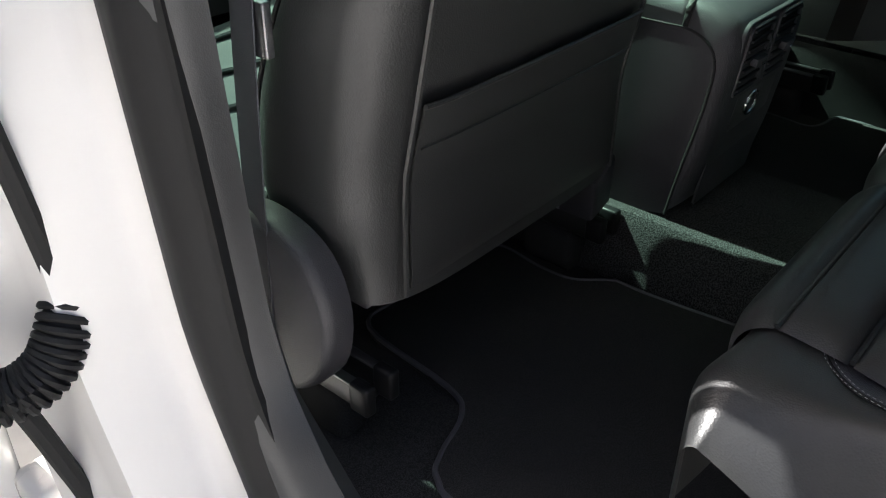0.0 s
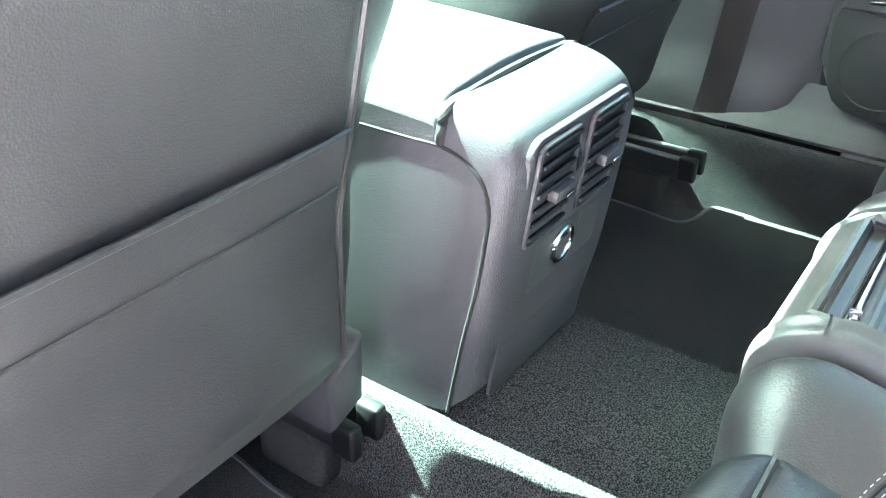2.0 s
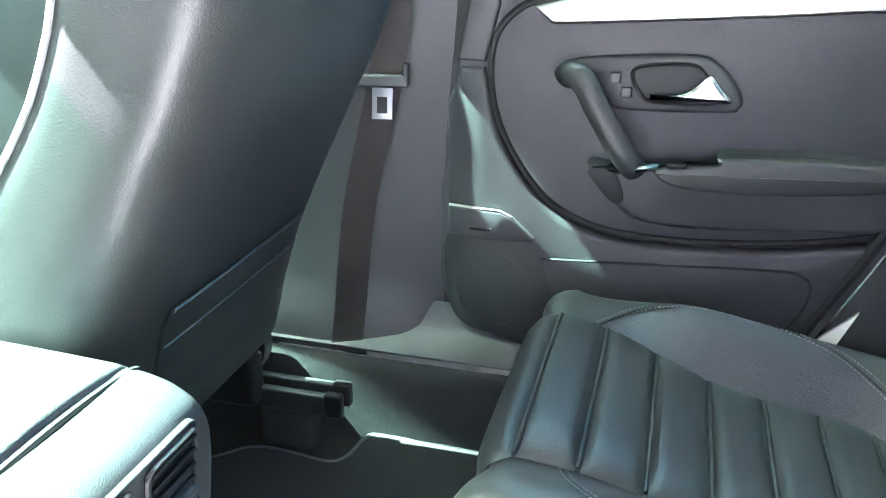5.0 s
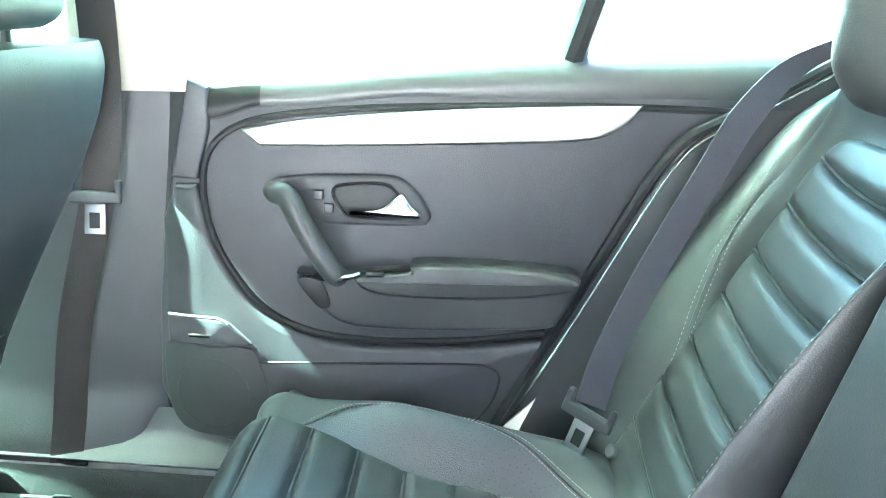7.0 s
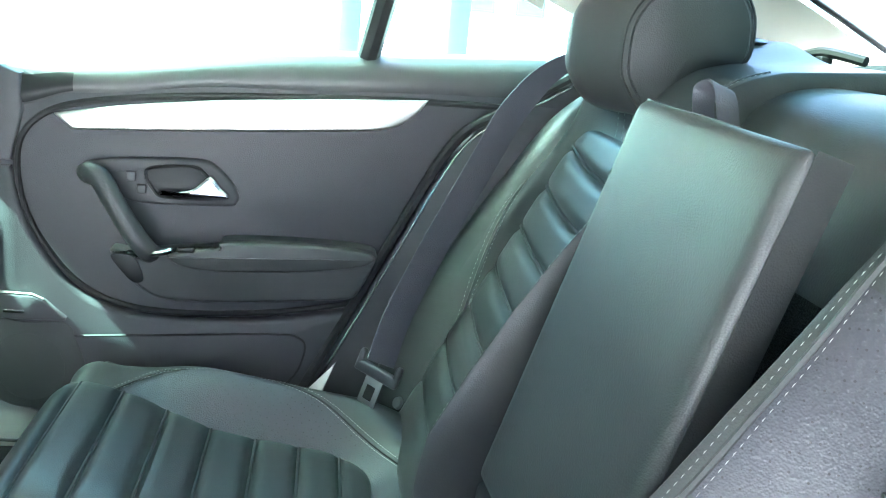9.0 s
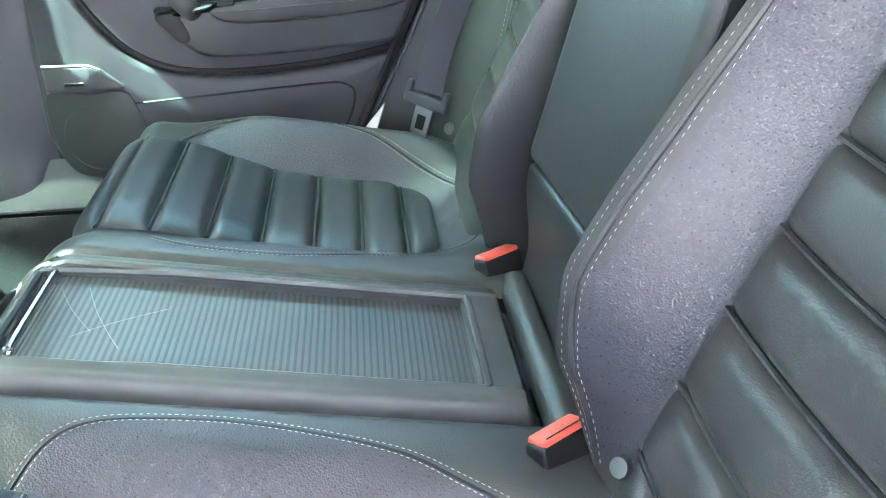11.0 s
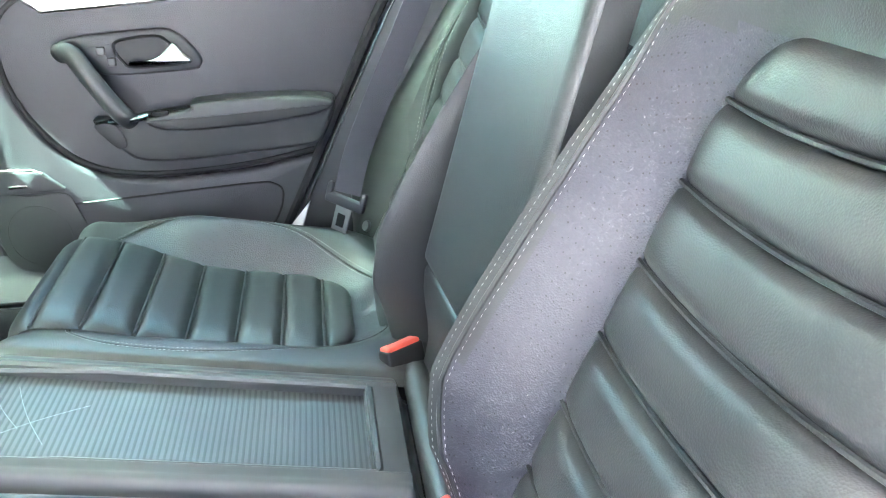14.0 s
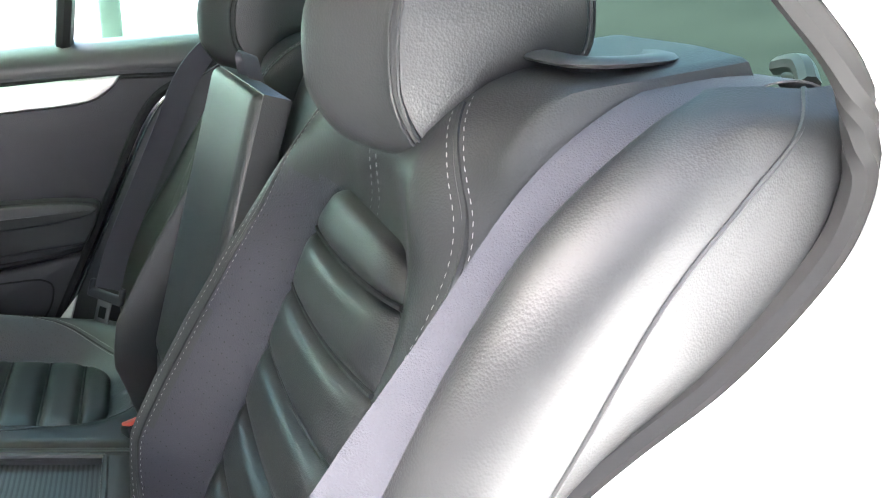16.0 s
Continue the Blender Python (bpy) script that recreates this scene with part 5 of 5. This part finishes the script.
def seal_left(k, z):
    y = 0.845 + 0.13 * (z - 0.33) - 0.06 * sm(0.32, 0.0, z)
    prof = [(-0.70, -0.085), (-0.722, -0.07), (-0.733, -0.05), (-0.735, -0.025), (-0.738, -0.015), (-0.748, 0.0), (-0.752, 0.02), (-0.748, 0.045), (-0.735, 0.058)]
    i = min(int(k), len(prof) - 2)
    t = k - i
    return (prof[i][0] * (1 - t) + prof[i + 1][0] * t, y + prof[i][1] * (1 - t) + prof[i + 1][1] * t, z)


structure("pillar_left_seal", sheet(seal_left, span(3, 8, 16), span(-0.02, 1.08, 36), 0.012), RUBBER, "grey rubber door seal along the pillar")
def trim_left(u, z):
    inner = float(np.interp(z, (0.02, 0.134, 0.231, 0.303, 0.397, 0.505, 0.60, 1.08), (0.60, 0.715, 0.802, 0.826, 0.844, 0.856, 0.860, 0.90)))
    ridge = float(np.interp(z, (0.02, 0.143, 0.312, 0.463, 0.56, 1.08), (0.755, 0.802, 0.850, 0.864, 0.875, 0.94)))
    return (-0.70 - 0.035 * sm(0.0, 0.6, u), inner + (ridge - inner) * u, z)


structure("pillar_left_trim", sheet(trim_left, span(0, 1, 12), span(0.02, 1.08, 36), 0.02), PLASTIC, "black lower trim of the left door pillar")
structure("sill_left_paint", box(-0.86, -0.735, -0.2, 1.0, -0.20, 0.03, 0.03, 4), PAINT, "white painted door sill")
structure("sill_left_seal", tube([(-0.735, y, 0.055) for y in span(0.86, -0.05, 20)], 0.014, 8), RUBBER, "black rubber seal along the sill")
fb = thing("seat_belt", (-0.66, 0.8, 0.2), "black front seat belt hanging beside the driver's seat", "seat belt", "front seat belts")
pts = smooth_line([(-0.662, 0.892, 0.22), (-0.658, 0.889, 0.40), (-0.652, 0.884, 0.58), (-0.642, 0.875, 0.80), (-0.62, 0.86, 1.02)], 6)
part("webbing", ribbon(pts, [Vector((0.006, 0.0235, 0.0))] * len(pts), 0.0015), BELT, fb)
part("tongue_blade", box(-0.655, -0.645, 0.850, 0.870, 0.54, 0.59, 0.002), BLADE_STEEL, fb, "steel belt tongue")
opening = smooth_line([(0.22, 0.02, 0), (0.12, 0.22, 0), (0.0, 0.40, 0), (-0.17, 0.572, 0), (-0.325, 0.699, 0), (-0.421, 0.762, 0), (-0.486, 0.826, 0), (-0.507, 0.872, 0), (-0.504, 0.908, 0), (-0.486, 0.948, 0), (-0.442, 0.990, 0), (-0.386, 1.036, 0), (-0.30, 1.085, 0), (-0.1, 1.14, 0)], 6)
op = [(p.x, p.y) for p in opening]
structure("quarter_panel", prism(op + [(-0.1, 1.17), (-0.5, 1.13), (-1.2, 0.98), (-1.3, 0.0), (0.22, -0.05)], -0.68, -0.735, 0.02, "x", 4), PAINT, "white painted rear quarter of the body")
structure("opening_seal_left", tube([(-0.682, y + 0.008, z) for y, z in op], 0.011, 8), RUBBER, "black rubber seal round the door opening")

ld = thing("open_door", (-1.2, 1.12, 0.1), "open white rear door with a black wiring boot at its hinge", "door")
DM = Matrix.Translation((-0.875, 1.10, 0)) @ Matrix.Rotation(radians(-14), 4, "Z")
part("door_shell", box(-1.0, 0.0, 0.0, 0.10, -0.30, 0.78, 0.025, 4, DM), PAINT, ld)
part("door_trim", box(-0.94, -0.11, -0.05, 0.0, -0.22, 0.74, 0.03, 4, DM), GREY_PLASTIC, ld)
part("door_seal", tube([DM @ Vector(p) for p in smooth_line([(-0.10, -0.012, 0.77), (-0.055, -0.012, 0.4), (-0.05, -0.012, 0.1), (-0.07, -0.012, -0.1), (-0.16, -0.012, -0.25), (-0.4, -0.012, -0.28)], 8)], 0.013, 8), RUBBER, ld, "black rubber door seal")
part("hinge_seal", tube(smooth_line([(-0.86, 0.985, 0.62), (-0.837, 0.98, 0.434), (-0.824, 0.98, 0.31), (-0.822, 0.985, 0.28)], 6), 0.011, 8), RUBBER, ld, "black rubber seal at the hinge")
part("hinge_seal", tube(smooth_line([(-0.92, 0.985, 0.30), (-0.893, 0.98, 0.23), (-0.868, 0.98, 0.13), (-0.853, 0.98, 0.06), (-0.84, 0.98, -0.05)], 6), 0.011, 8), RUBBER, ld, "black rubber seal at the hinge")
for z in (0.0, 0.36):
    part("hinge", box(-0.885, -0.825, 1.05, 1.12, z - 0.035, z + 0.035, 0.012), PAINT, ld, "white painted hinge")
boot = thing("wiring_boot", (-0.9, 1.05, 0.12), "ribbed black rubber wiring boot at the door hinge", "cable boot")
pts = smooth_line([(-0.812, 0.99, 0.318), (-0.834, 0.975, 0.288), (-0.856, 0.97, 0.262), (-0.885, 0.975, 0.246), (-0.92, 0.99, 0.242)], 12)
part("sleeve", tube(pts, 0.022, 14), RUBBER, boot)
for p, q in list(zip(pts, pts[1:]))[::3]:
    w = (q - p).normalized()
    a = w.cross(Vector((0, 0, 1))).normalized()
    b = w.cross(a)
    part("rib", tube([p + a * 0.024 * math.cos(k * math.pi / 8) + b * 0.024 * math.sin(k * math.pi / 8) for k in range(16)], 0.0045, 6, True), RUBBER, boot)

# ---- front of the cabin and outside ----
structure("dashboard", sheet(lambda x, a: (x, 1.62 + 0.30 * a - 0.10 * math.sin(a * 3.14), 0.30 + 0.46 * sm(0, 0.55, a) + 0.02 * a), span(-0.7, 0.7, 12), span(0, 1, 16), 0.02), PLASTIC, "black dashboard")
structure("bulkhead", box(-0.72, 0.72, 1.92, 1.96, -0.05, 0.76), CARPET, "carpeted bulkhead ahead of the footwells")
structure("front_door_right", prism([(0.92, 0.08), (0.92, 0.775), (1.9, 0.73), (1.9, 0.08)], 0.76, 0.70, 0.01), PLASTIC, "black front door trim")
structure("front_door_left", prism([(1.02, 0.08), (1.02, 0.83), (1.9, 0.79), (1.9, 0.08)], -0.76, -0.70, 0.01), PLASTIC, "black front door trim of the driver's side")
structure("bonnet", sheet(lambda x, y: (x, y, 0.72 - 0.10 * sm(2.0, 3.0, y) - 0.05 * abs(x) ** 3), span(-0.85, 0.85, 14), span(1.98, 3.0, 12), 0.03), PAINT, "white painted bonnet")
structure("boot_lid", sheet(lambda x, y: (x, y, 0.945 - 0.05 * abs(x) ** 3), span(-0.72, 0.72, 12), span(-1.12, -1.6, 8), 0.03), PAINT, "white painted boot lid")
# Unseen tall wall, added to hold back blue sky light on the open side.
structure("light_block_west", box(-5.7, -5.5, -22, 16, -0.42, 10.0), GREY_WALL, "unseen grey wall added to cut blue sky light from the left")
wall = structure("wall_east", box(7.0, 7.2, -22, 16, -0.42, 2.7), WALLPAINT, "white rendered wall of the neighbouring building")
# Unseen wall, added to block the low sky ahead and dim the windscreen light.
structure("light_block_north", box(-9, 9, 9.0, 9.3, -0.42, 6.0), GREY_WALL, "unseen grey wall added ahead to dim light through the windscreen")
for px, y in ((3.05, 0.03), (2.95, -0.40)):
    post = thing("post", (px, y, -0.42), "slim grey metal post before the white wall", "post", "wall posts")
    part("shaft", box(px - 0.04, px + 0.04, y - 0.045, y + 0.045, -0.42, 2.7, 0.01), POST_PAINT, post)
for k in range(9):
    y = -1.15 - 0.44 * k
    sg = thing("sign_bar", (6.995, y, 1.0), "faded cyan painted bar on the white wall", "sign", "painted bars")
    part("bar", box(6.985, 7.0, y - 0.13, y + 0.13, 1.02, 1.55, 0.003), SIGN_BLUE, sg)
